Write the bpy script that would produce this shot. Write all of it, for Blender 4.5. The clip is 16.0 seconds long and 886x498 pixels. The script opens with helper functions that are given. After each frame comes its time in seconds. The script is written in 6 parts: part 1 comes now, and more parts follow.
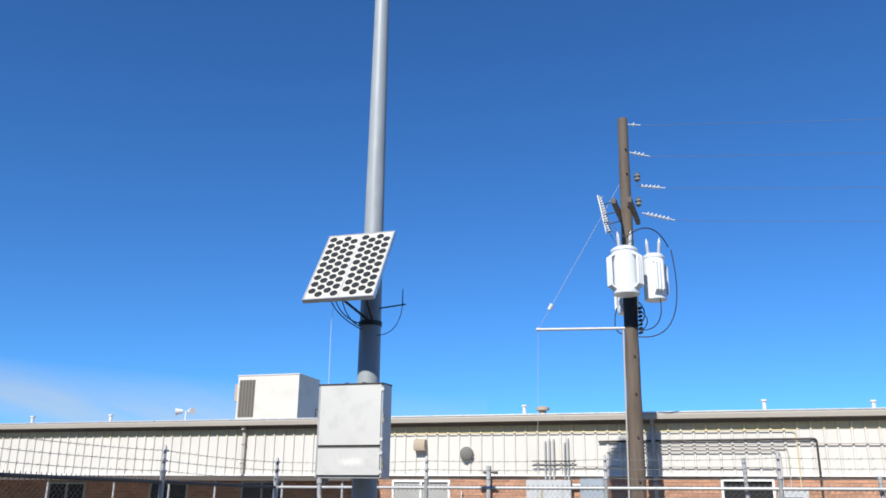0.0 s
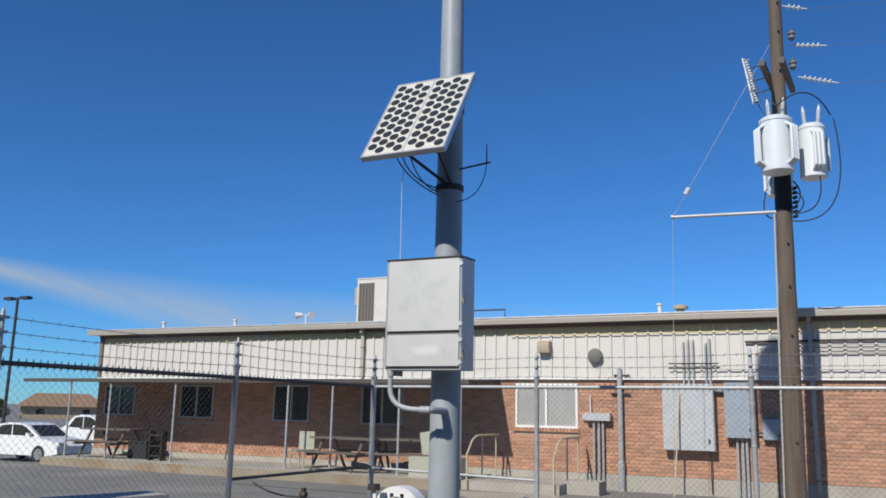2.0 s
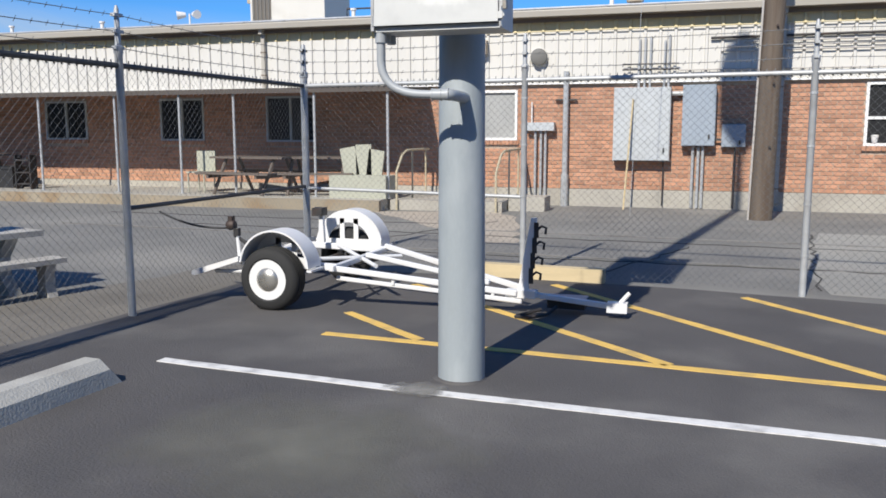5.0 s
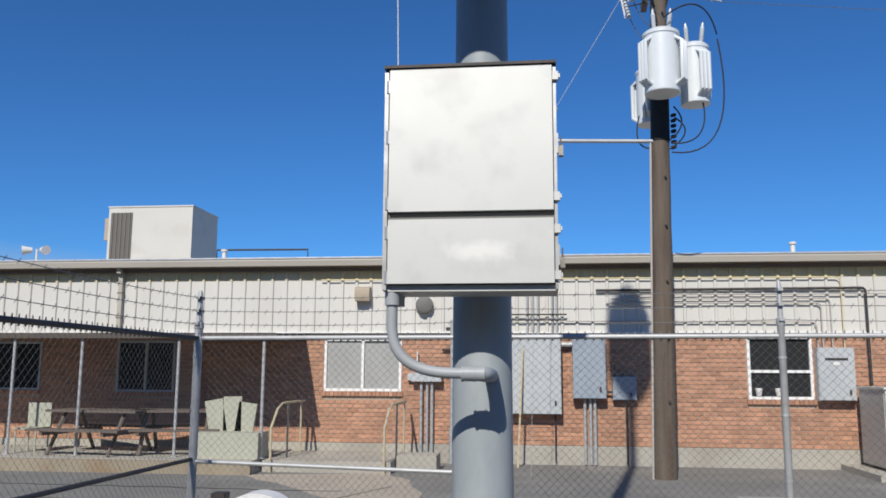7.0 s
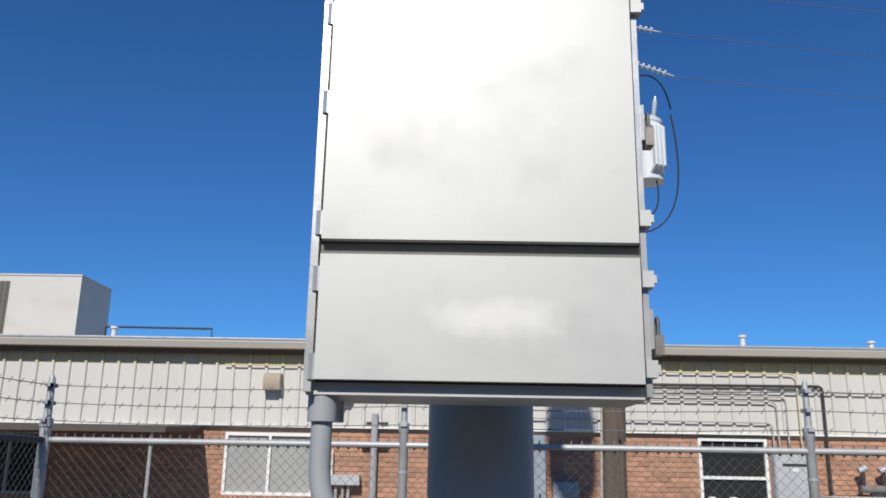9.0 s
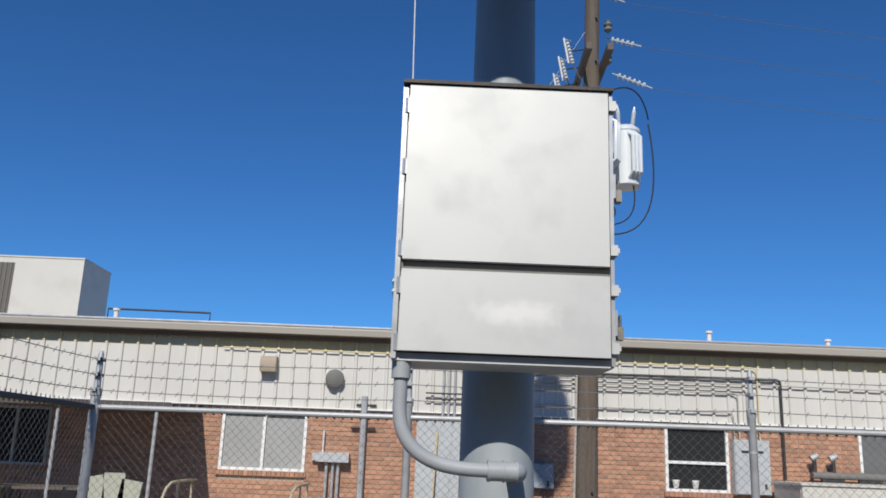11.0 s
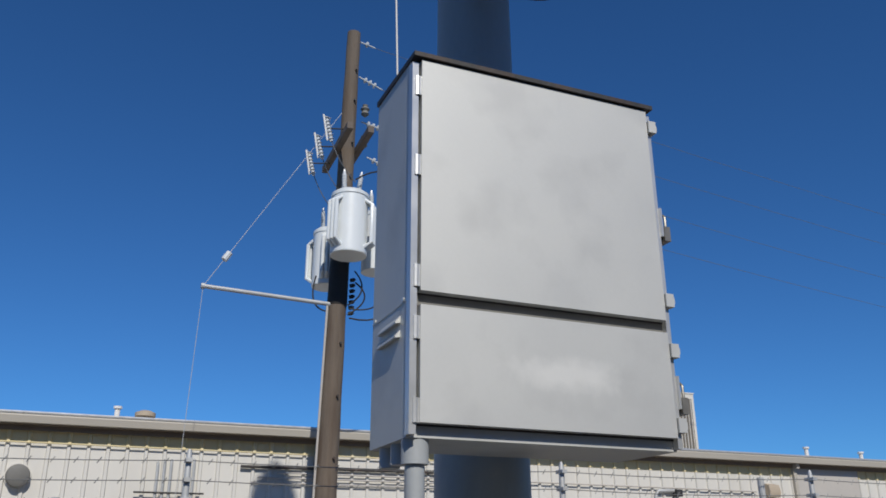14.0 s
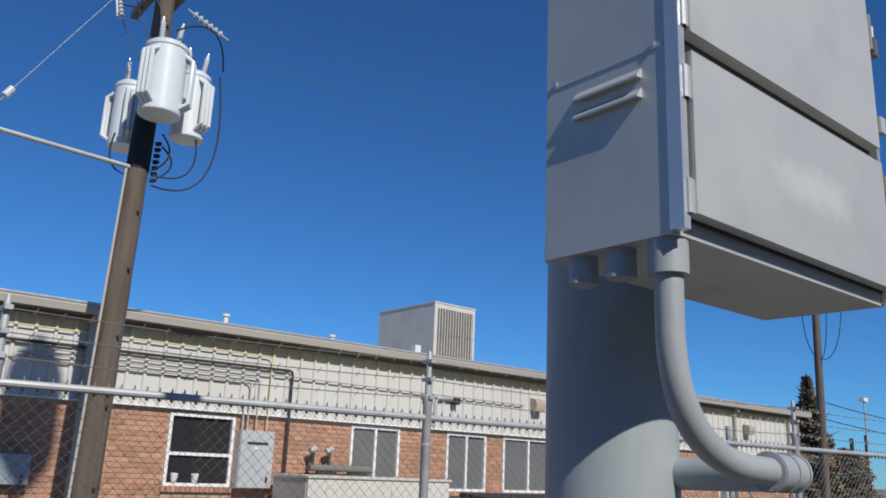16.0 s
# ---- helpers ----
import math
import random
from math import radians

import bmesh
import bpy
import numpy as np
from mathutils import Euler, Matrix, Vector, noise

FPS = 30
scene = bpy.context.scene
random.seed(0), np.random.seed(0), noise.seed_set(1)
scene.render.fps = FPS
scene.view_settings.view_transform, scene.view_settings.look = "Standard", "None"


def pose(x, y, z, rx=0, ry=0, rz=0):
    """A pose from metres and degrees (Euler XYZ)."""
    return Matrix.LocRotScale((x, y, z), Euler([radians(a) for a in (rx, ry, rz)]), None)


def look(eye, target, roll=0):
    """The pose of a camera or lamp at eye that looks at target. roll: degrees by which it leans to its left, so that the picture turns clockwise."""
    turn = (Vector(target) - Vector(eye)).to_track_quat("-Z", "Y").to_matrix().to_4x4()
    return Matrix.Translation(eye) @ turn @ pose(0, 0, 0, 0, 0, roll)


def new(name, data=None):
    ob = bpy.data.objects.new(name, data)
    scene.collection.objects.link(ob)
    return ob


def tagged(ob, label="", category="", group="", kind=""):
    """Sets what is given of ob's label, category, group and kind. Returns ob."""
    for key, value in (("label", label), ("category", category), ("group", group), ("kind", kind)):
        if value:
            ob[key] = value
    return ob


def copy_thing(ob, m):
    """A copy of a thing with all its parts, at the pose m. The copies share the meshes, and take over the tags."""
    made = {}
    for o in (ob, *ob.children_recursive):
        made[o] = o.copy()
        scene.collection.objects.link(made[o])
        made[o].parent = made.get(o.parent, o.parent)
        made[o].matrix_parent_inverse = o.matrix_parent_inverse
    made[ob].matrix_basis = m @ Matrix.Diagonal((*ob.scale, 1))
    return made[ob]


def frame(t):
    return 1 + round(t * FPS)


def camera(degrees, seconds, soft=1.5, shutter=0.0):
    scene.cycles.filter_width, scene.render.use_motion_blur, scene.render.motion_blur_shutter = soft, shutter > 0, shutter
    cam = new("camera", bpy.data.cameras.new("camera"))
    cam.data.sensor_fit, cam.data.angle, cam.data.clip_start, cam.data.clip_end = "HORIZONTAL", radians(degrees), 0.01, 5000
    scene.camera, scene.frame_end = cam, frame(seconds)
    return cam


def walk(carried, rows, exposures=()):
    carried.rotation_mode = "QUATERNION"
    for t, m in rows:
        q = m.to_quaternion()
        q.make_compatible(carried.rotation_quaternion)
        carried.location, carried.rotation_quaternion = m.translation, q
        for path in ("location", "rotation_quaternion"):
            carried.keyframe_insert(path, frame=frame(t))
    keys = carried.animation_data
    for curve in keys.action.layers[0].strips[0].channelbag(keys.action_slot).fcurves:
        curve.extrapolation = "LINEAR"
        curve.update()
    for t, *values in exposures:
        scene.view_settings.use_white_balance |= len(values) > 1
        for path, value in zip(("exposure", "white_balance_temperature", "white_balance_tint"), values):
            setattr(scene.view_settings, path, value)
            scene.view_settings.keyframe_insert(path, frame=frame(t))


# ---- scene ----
cam = camera(56.2, 16.0, soft=1.7)
PATH = [
    (0, (3.150, -8.223, 1.706), (2.632, -6.383, 2.294), 0.62),
    (0.5, (3.107, -7.780, 1.670), (2.612, -5.902, 2.148), 0.43),
    (1, (3.063, -7.285, 1.666), (2.355, -5.457, 2.064), 0.14),
    (1.5, (3.084, -6.858, 1.634), (2.221, -5.088, 1.988), 3.32),
    (2, (3.051, -6.420, 1.620), (2.206, -4.648, 2.002), 1.16),
    (2.5, (2.934, -6.070, 1.561), (1.986, -4.329, 1.827), 2.77),
    (3, (2.718, -5.693, 1.528), (1.747, -3.949, 1.656), 1.42),
    (3.5, (2.412, -5.359, 1.503), (1.530, -3.567, 1.411), -0.87),
    (3.7, (2.292, -5.226, 1.486), (1.505, -3.396, 1.312), -0.08),
    (5.8, (0.788, -4.192, 1.417), (0.354, -2.260, 1.138), -0.97),
    (6, (0.695, -4.163, 1.470), (0.336, -2.206, 1.265), -0.68),
    (6.5, (0.456, -3.878, 1.535), (0.161, -1.900, 1.582), 0.51),
    (7, (0.238, -3.552, 1.624), (0.015, -1.586, 1.920), 0.29),
    (7.5, (0.037, -3.082, 1.712), (0.007, -1.128, 2.135), -0.64),
    (8, (-0.019, -2.522, 1.788), (-0.040, -0.584, 2.279), 0.08),
    (8.5, (-0.073, -2.198, 1.852), (-0.065, -0.253, 2.314), 0.72),
    (9, (-0.075, -1.995, 1.811), (-0.099, -0.060, 2.314), 1.01),
    (9.2, (-0.076, -1.909, 1.790), (-0.102, 0.025, 2.297), 2.74),
    (11.3, (-0.300, -2.940, 1.663), (-0.242, -0.996, 2.127), 1.75),
    (11.5, (-0.328, -2.917, 1.667), (-0.241, -0.969, 2.112), 1.54),
    (12, (-0.402, -2.822, 1.643), (-0.241, -0.878, 2.087), 2.67),
    (12.5, (-0.502, -2.628, 1.680), (-0.224, -0.723, 2.222), 2.57),
    (13, (-0.657, -2.440, 1.678), (-0.280, -0.579, 2.306), 2.76),
    (13.5, (-0.826, -2.206, 1.692), (-0.202, -0.411, 2.316), 0.54),
    (14, (-0.976, -1.966, 1.699), (-0.250, -0.241, 2.405), -0.18),
    (14.5, (-1.059, -1.714, 1.652), (-0.208, 0.014, 2.191), 0.30),
    (15, (-1.187, -1.480, 1.659), (-0.047, 0.049, 2.261), -3.05),
    (15.5, (-1.289, -1.244, 1.623), (-0.083, 0.254, 2.172), 1.81),
    (16, (-1.340, -0.978, 1.604), (-0.105, 0.509, 2.118), 2.42),
]
EXPOSE = [(0.0, 0.5), (0.5, 0.5), (1.0, 0.29), (2.0, 0.08), (3.5, 0.02), (5.8, 0.55), (6.0, 0.52), (6.5, 0.33), (7.0, 0.04), (8.0, -0.02), (9.0, -0.03), (11.5, -0.05), (12.5, -0.22), (14.5, -0.22), (15.5, -0.24), (16.0, -0.08)]
walk(cam, [(t, look(eye, target, roll)) for t, eye, target, roll in PATH], EXPOSE)

# ---- sky and sun ----
SUN_EL, SUN_TO = radians(39.5), Vector((0.159, 0.987, 0)).normalized()
world = bpy.data.worlds.new("world")
scene.world = world
world.use_nodes = True
wt = world.node_tree
wt.nodes.clear()
wo = wt.nodes.new("ShaderNodeOutputWorld")
wb = wt.nodes.new("ShaderNodeBackground")
sky = wt.nodes.new("ShaderNodeTexSky")
sky.sky_type, sky.sun_disc = "NISHITA", False
sky.sun_elevation = SUN_EL
sky.sun_rotation = math.atan2(-SUN_TO.x, -SUN_TO.y)
sky.altitude, sky.air_density, sky.dust_density, sky.ozone_density = 1600, 1.0, 0.15, 3.0
wb.inputs["Strength"].default_value = 0.076
# a thin cirrus wedge low in the north-west
wsep = wt.nodes.new("ShaderNodeSeparateXYZ")


def wmath(op, a, b=None, c=None):
    n = wt.nodes.new("ShaderNodeMath")
    n.operation = op
    for i, v in enumerate((a, b, c)):
        if v is None:
            continue
        if isinstance(v, (int, float)):
            n.inputs[i].default_value = v
        else:
            wt.links.new(v, n.inputs[i])
    return n.outputs[0]


tc = wt.nodes.new("ShaderNodeTexCoord")
wt.links.new(tc.outputs["Generated"], wsep.inputs[0])
az = wmath("ARCTAN2", wsep.outputs[0], wsep.outputs[1])
el = wmath("ARCSINE", wsep.outputs[2])
cmap = wt.nodes.new("ShaderNodeCombineXYZ")
wt.links.new(wmath("MULTIPLY", az, 3.0), cmap.inputs[0])
wt.links.new(wmath("MULTIPLY", wmath("ADD", el, wmath("MULTIPLY", az, 0.32)), 26.0), cmap.inputs[1])
cn = wt.nodes.new("ShaderNodeTexNoise")
cn.inputs["Scale"].default_value, cn.inputs["Detail"].default_value = 1.6, 6.0
wt.links.new(cmap.outputs[0], cn.inputs["Vector"])
# the cloud's spine falls from left to right; thickness grows to the right
u = wmath("DIVIDE", wmath("ADD", az, 0.97), 0.60)
spine = wmath("SUBTRACT", 0.142, wmath("MULTIPLY", u, 0.090))
off = wmath("DIVIDE", wmath("ABSOLUTE", wmath("SUBTRACT", el, spine)), wmath("ADD", 0.013, wmath("MULTIPLY", u, 0.066)))
body_ = wmath("SUBTRACT", 1.0, off)
lim = wmath("MULTIPLY", wmath("GREATER_THAN", u, 0.02), wmath("LESS_THAN", u, 1.25))
dens = wmath("MULTIPLY", wmath("MAXIMUM", body_, 0.0), lim)
dens = wmath("MULTIPLY", wmath("MINIMUM", wmath("MULTIPLY", dens, 1.15), 1.0), wmath("MULTIPLY", cn.outputs[0], 1.15))
cmix = wt.nodes.new("ShaderNodeMix")
cmix.data_type = "RGBA"
tint = wt.nodes.new("ShaderNodeMix")
tint.data_type, tint.blend_type = "RGBA", "MULTIPLY"
tint.inputs[0].default_value = 1.0
tint.inputs[7].default_value = (0.41, 0.915, 1.43, 1)
wt.links.new(sky.outputs[0], tint.inputs[6])
wt.links.new(wmath("MINIMUM", wmath("MULTIPLY", dens, 0.85), 0.8), cmix.inputs[0])
wt.links.new(tint.outputs[2], cmix.inputs[6])
cmix.inputs[7].default_value = (5.2, 6.0, 6.8, 1)
wt.links.new(cmix.outputs[2], wb.inputs["Color"])
wt.links.new(wb.outputs[0], wo.inputs[0])

sl = bpy.data.lights.new("sun", "SUN")
sl.energy, sl.angle, sl.color = 4.3, radians(0.53), (1.0, 0.955, 0.88)
sun = new("sun", sl)
to = Vector((SUN_TO.x * math.cos(SUN_EL), SUN_TO.y * math.cos(SUN_EL), -math.sin(SUN_EL)))
sun.matrix_world = look((0, 0, 40), Vector((0, 0, 40)) + to)


# ---- materials ----
def mat(name, col, rough=0.7, metal=0.0, var=0.25, scale=6.0, fine=60.0, bump=0.15, stain=None, stain_amt=0.0,
        stain_scale=1.5, stretch=(1, 1, 1), rnd=0.0, spec=0.5, bump_dist=0.01, fine_amt=0.5):
    """Colour with variation at two sizes, optional stains, fine relief; rnd: spread from piece to piece."""
    m = bpy.data.materials.new(name)
    m.use_nodes = True
    t = m.node_tree
    b = t.nodes["Principled BSDF"]
    b.inputs["Roughness"].default_value, b.inputs["Metallic"].default_value = rough, metal
    b.inputs["Specular IOR Level"].default_value = spec
    co = t.nodes.new("ShaderNodeTexCoord")
    mp = t.nodes.new("ShaderNodeMapping")
    mp.inputs["Scale"].default_value = stretch
    geo = t.nodes.new("ShaderNodeNewGeometry")
    t.links.new(geo.outputs["Position"], mp.inputs["Vector"])

    def nz(sc, det=4.0):
        n = t.nodes.new("ShaderNodeTexNoise")
        n.inputs["Scale"].default_value, n.inputs["Detail"].default_value = sc, det
        t.links.new(mp.outputs[0], n.inputs["Vector"])
        return n.outputs[0]

    big, small = nz(scale), nz(fine, 3.0)

    def op(o, a, c):
        n = t.nodes.new("ShaderNodeMath")
        n.operation = o
        for i, v in enumerate((a, c)):
            if isinstance(v, (int, float)):
                n.inputs[i].default_value = v
            else:
                t.links.new(v, n.inputs[i])
        return n.outputs[0]

    fac = op("ADD", op("MULTIPLY", op("SUBTRACT", big, 0.5), 2 * var), op("MULTIPLY", op("SUBTRACT", small, 0.5), 2 * var * fine_amt))
    if rnd:
        oi = t.nodes.new("ShaderNodeObjectInfo")
        r = op("FRACT", op("ADD", oi.outputs["Random"], geo.outputs["Random Per Island"]), 0)
        fac = op("ADD", fac, op("MULTIPLY", op("SUBTRACT", r, 0.5), rnd))
    val = op("MAXIMUM", op("ADD", fac, 1.0), 0.05)
    mix = t.nodes.new("ShaderNodeMix")
    mix.data_type, mix.blend_type = "RGBA", "MULTIPLY"
    mix.inputs[0].default_value = 1.0
    mix.inputs[6].default_value = (*col, 1)
    t.links.new(val, mix.inputs[7])
    out = mix.outputs[2]
    if stain:
        sn = nz(stain_scale, 5.0)
        ramp = t.nodes.new("ShaderNodeMapRange")
        ramp.inputs[1].default_value, ramp.inputs[2].default_value = 0.5, 0.68
        ramp.inputs[4].default_value = stain_amt
        t.links.new(sn, ramp.inputs[0])
        m2 = t.nodes.new("ShaderNodeMix")
        m2.data_type = "RGBA"
        t.links.new(ramp.outputs[0], m2.inputs[0])
        t.links.new(out, m2.inputs[6])
        m2.inputs[7].default_value = (*stain, 1)
        out = m2.outputs[2]
    t.links.new(out, b.inputs["Base Color"])
    rr = op("ADD", op("MULTIPLY", op("SUBTRACT", big, 0.5), 0.25), rough)
    t.links.new(rr, b.inputs["Roughness"])
    if bump:
        bp = t.nodes.new("ShaderNodeBump")
        bp.inputs["Strength"].default_value, bp.inputs["Distance"].default_value = bump, bump_dist
        t.links.new(small, bp.inputs["Height"])
        t.links.new(bp.outputs[0], b.inputs["Normal"])
    return m


def glass_mat(name, col=(0.03, 0.03, 0.03), rough=0.06):
    m = bpy.data.materials.new(name)
    m.use_nodes = True
    b = m.node_tree.nodes["Principled BSDF"]
    b.inputs["Base Color"].default_value = (*col, 1)
    b.inputs["Roughness"].default_value = rough
    b.inputs["Specular IOR Level"].default_value = 0.3
    return m


M_OLD = mat("old_asphalt", (0.19, 0.184, 0.167), 0.92, var=0.34, scale=0.9, fine=30, bump=0.8, stain=(0.29, 0.275, 0.24), stain_amt=0.6, stain_scale=0.5)
M_NEW = mat("new_asphalt", (0.084, 0.079, 0.076), 0.85, var=0.34, scale=1.3, fine=90, bump=0.6, stain=(0.165, 0.157, 0.142), stain_amt=0.6, stain_scale=0.8)
M_DIRT = mat("dirt_gravel", (0.17, 0.155, 0.13), 0.95, var=0.3, scale=1.6, fine=38, bump=0.9, stain=(0.10, 0.09, 0.075), stain_amt=0.6, stain_scale=0.9, fine_amt=1.2)
M_CONC = mat("concrete", (0.40, 0.375, 0.32), 0.9, var=0.16, scale=1.4, fine=50, bump=0.3, stain=(0.27, 0.245, 0.205), stain_amt=0.5, stain_scale=1.1)
M_CURB = mat("stained_concrete", (0.30, 0.255, 0.185), 0.92, var=0.22, scale=1.8, fine=40, bump=0.4, stain=(0.24, 0.15, 0.07), stain_amt=0.6, stain_scale=1.6)
M_STOP = mat("wheel_stop_concrete", (0.42, 0.41, 0.37), 0.9, var=0.15, scale=5, fine=70, bump=0.4, stain=(0.3, 0.28, 0.25), stain_amt=0.5, stain_scale=3)
M_WHITE_LINE = mat("white_road_paint", (0.70, 0.69, 0.66), 0.8, var=0.10, scale=5, fine=70, bump=0.4, stain=(0.32, 0.31, 0.30), stain_amt=0.55, stain_scale=7)
M_YELLOW_LINE = mat("yellow_road_paint", (0.72, 0.47, 0.12), 0.8, var=0.12, scale=5, fine=70, bump=0.4, stain=(0.42, 0.30, 0.13), stain_amt=0.6, stain_scale=6)
M_BRICK = mat("brick", (0.46, 0.24, 0.148), 0.9, var=0.14, scale=4, fine=60, bump=0.35, rnd=0.42, stain=(0.30, 0.17, 0.11), stain_amt=0.25, stain_scale=0.9)
M_MORTAR = mat("mortar", (0.42, 0.33, 0.25), 0.95, var=0.15, scale=3, fine=60, bump=0.3)
M_SIDING = mat("white_metal_siding", (0.60, 0.58, 0.53), 0.55, var=0.05, scale=1.2, fine=20, bump=0.03, stain=(0.50, 0.47, 0.41), stain_amt=0.35, stain_scale=1.0, stretch=(1, 1, 0.3))
M_SIDING_Y = mat("yellowed_metal_siding", (0.64, 0.54, 0.30), 0.6, var=0.07, scale=1.5, fine=20, bump=0.03, stain=(0.60, 0.56, 0.43), stain_amt=0.5, stain_scale=1.4)
M_SIDING_G = mat("grey_metal_siding", (0.45, 0.42, 0.38), 0.6, var=0.08, scale=1.5, fine=20, bump=0.03)
M_EAVE = mat("tan_metal_fascia", (0.42, 0.385, 0.325), 0.55, var=0.10, scale=1.2, fine=25, bump=0.05, stretch=(0.4, 1, 3))
M_ROOF = mat("roof_membrane", (0.35, 0.33, 0.30), 0.9, var=0.15, scale=1, fine=30, bump=0.3)
M_TRIM = mat("brown_trim", (0.19, 0.15, 0.115), 0.75, var=0.12, scale=2, fine=40, bump=0.1)
M_CANOPY = mat("dark_brown_metal", (0.085, 0.070, 0.058), 0.7, var=0.15, scale=2, fine=40, bump=0.1)
M_WIN_W = mat("white_window_frame", (0.80, 0.79, 0.76), 0.5, var=0.05, scale=4, fine=50, bump=0.05)
M_BLIND = mat("window_blind", (0.36, 0.36, 0.34), 0.35, var=0.10, scale=1.6, fine=20, bump=0.0, spec=0.6)
M_BLIND_D = mat("dark_window_blind", (0.15, 0.15, 0.145), 0.4, var=0.15, scale=1.6, fine=20, bump=0.0, spec=0.5)
M_GLASS = glass_mat("dark_glass")
M_GALV = mat("galvanised_steel", (0.44, 0.45, 0.45), 0.55, 0.25, var=0.16, scale=12, fine=90, bump=0.08, stain=(0.30, 0.29, 0.27), stain_amt=0.4, stain_scale=7)
M_WIRE = mat("galvanised_wire", (0.19, 0.192, 0.19), 0.55, 0.5, var=0.2, scale=8, fine=40, bump=0.0)
M_BLACK = mat("black_rubber", (0.018, 0.018, 0.019), 0.65, var=0.25, scale=10, fine=80, bump=0.15)
M_DARK = mat("dark_steel", (0.045, 0.043, 0.042), 0.6, 0.3, var=0.3, scale=10, fine=80, bump=0.1, stain=(0.10, 0.05, 0.03), stain_amt=0.4, stain_scale=8)
M_POLE = mat("grey_painted_steel_pole", (0.32, 0.355, 0.37), 0.5, 0.05, var=0.10, scale=4, fine=70, bump=0.06, stain=(0.43, 0.46, 0.47), stain_amt=0.55, stain_scale=6, stretch=(1, 1, 0.35), spec=0.35)
M_ALU = mat("aluminium_cabinet", (0.56, 0.565, 0.545), 0.57, 0.44, var=0.04, scale=3.2, fine=120, bump=0.02, stain=(0.475, 0.48, 0.468), stain_amt=0.7, stain_scale=5.5, bump_dist=0.004)
M_ALU_EDGE = mat("aluminium_edge", (0.66, 0.66, 0.64), 0.32, 0.6, var=0.08, scale=9, fine=120, bump=0.03)
M_BRASS = mat("padlock_metal", (0.30, 0.28, 0.24), 0.45, 0.7, var=0.2, scale=30, fine=120, bump=0.05)
M_PVC = mat("grey_conduit", (0.36, 0.38, 0.39), 0.45, var=0.07, scale=8, fine=90, bump=0.05, stain=(0.28, 0.30, 0.31), stain_amt=0.4, stain_scale=9)
M_SOLAR_BACK = mat("solar_panel_white", (0.62, 0.60, 0.53), 0.22, var=0.04, scale=6, fine=60, bump=0.0)
M_CELL = mat("solar_cell", (0.035, 0.037, 0.036), 0.18, var=0.2, scale=20, fine=90, bump=0.0)
M_WOODPOLE = mat("weathered_pole_wood", (0.135, 0.106, 0.080), 0.9, var=0.35, scale=5, fine=70, bump=0.6, stain=(0.085, 0.055, 0.036), stain_amt=0.7, stain_scale=3, stretch=(3, 3, 0.25))
M_TAR = mat("blackened_wood", (0.016, 0.014, 0.013), 0.75, var=0.3, scale=9, fine=60, bump=0.3)
M_TANK = mat("transformer_grey_paint", (0.68, 0.71, 0.71), 0.38, var=0.05, scale=4, fine=60, bump=0.03, stain=(0.60, 0.62, 0.61), stain_amt=0.4, stain_scale=4)
M_PORC = mat("porcelain", (0.55, 0.57, 0.58), 0.2, var=0.05, scale=10, fine=60, bump=0.0)
M_AC = mat("beige_hvac_metal", (0.60, 0.575, 0.51), 0.55, var=0.06, scale=2, fine=40, bump=0.05, stain=(0.48, 0.44, 0.37), stain_amt=0.4, stain_scale=2.2)
M_AC_D = mat("hvac_louvre_dark", (0.13, 0.115, 0.095), 0.7, var=0.15, scale=6, fine=40, bump=0.1)
M_PANEL = mat("electrical_panel_grey", (0.48, 0.50, 0.50), 0.5, 0.1, var=0.06, scale=3, fine=60, bump=0.03, stain=(0.40, 0.41, 0.41), stain_amt=0.4, stain_scale=4)
M_PANEL_B = mat("blue_grey_panel", (0.33, 0.375, 0.42), 0.45, 0.2, var=0.08, scale=3, fine=60, bump=0.03)
M_TAN = mat("tan_fixture", (0.42, 0.345, 0.255), 0.7, var=0.1, scale=8, fine=60, bump=0.05)
M_VENT = mat("grey_vent_hood", (0.17, 0.165, 0.15), 0.7, var=0.15, scale=8, fine=60, bump=0.1)
M_TRAILER = mat("white_trailer_paint", (0.72, 0.72, 0.71), 0.4, var=0.05, scale=6, fine=60, bump=0.05, stain=(0.60, 0.55, 0.48), stain_amt=0.35, stain_scale=6)
M_TYRE = mat("tyre_rubber", (0.022, 0.022, 0.022), 0.8, var=0.25, scale=12, fine=70, bump=0.25)
M_CHROME = mat("hub_cap", (0.55, 0.53, 0.48), 0.3, 0.8, var=0.15, scale=12, fine=70, bump=0.05)
M_TIMBER = mat("pale_timber", (0.56, 0.45, 0.27), 0.85, var=0.15, scale=5, fine=60, bump=0.2, stretch=(0.4, 2, 2))
M_TABLE = mat("grey_concrete_table", (0.42, 0.40, 0.36), 0.9, var=0.15, scale=5, fine=60, bump=0.3, stain=(0.30, 0.28, 0.25), stain_amt=0.5, stain_scale=4)
M_OLDWOOD = mat("old_table_wood", (0.135, 0.11, 0.09), 0.85, var=0.25, scale=6, fine=50, bump=0.2, stretch=(0.4, 2, 2))
M_BUFF = mat("buff_rail_paint", (0.46, 0.40, 0.27), 0.6, var=0.1, scale=6, fine=60, bump=0.05)
M_CRATE = mat("pale_green_board", (0.40, 0.40, 0.32), 0.8, var=0.12, scale=4, fine=60, bump=0.1)
M_CAR = mat("white_car_paint", (0.78, 0.78, 0.77), 0.22, var=0.02, scale=3, fine=40, bump=0.0)
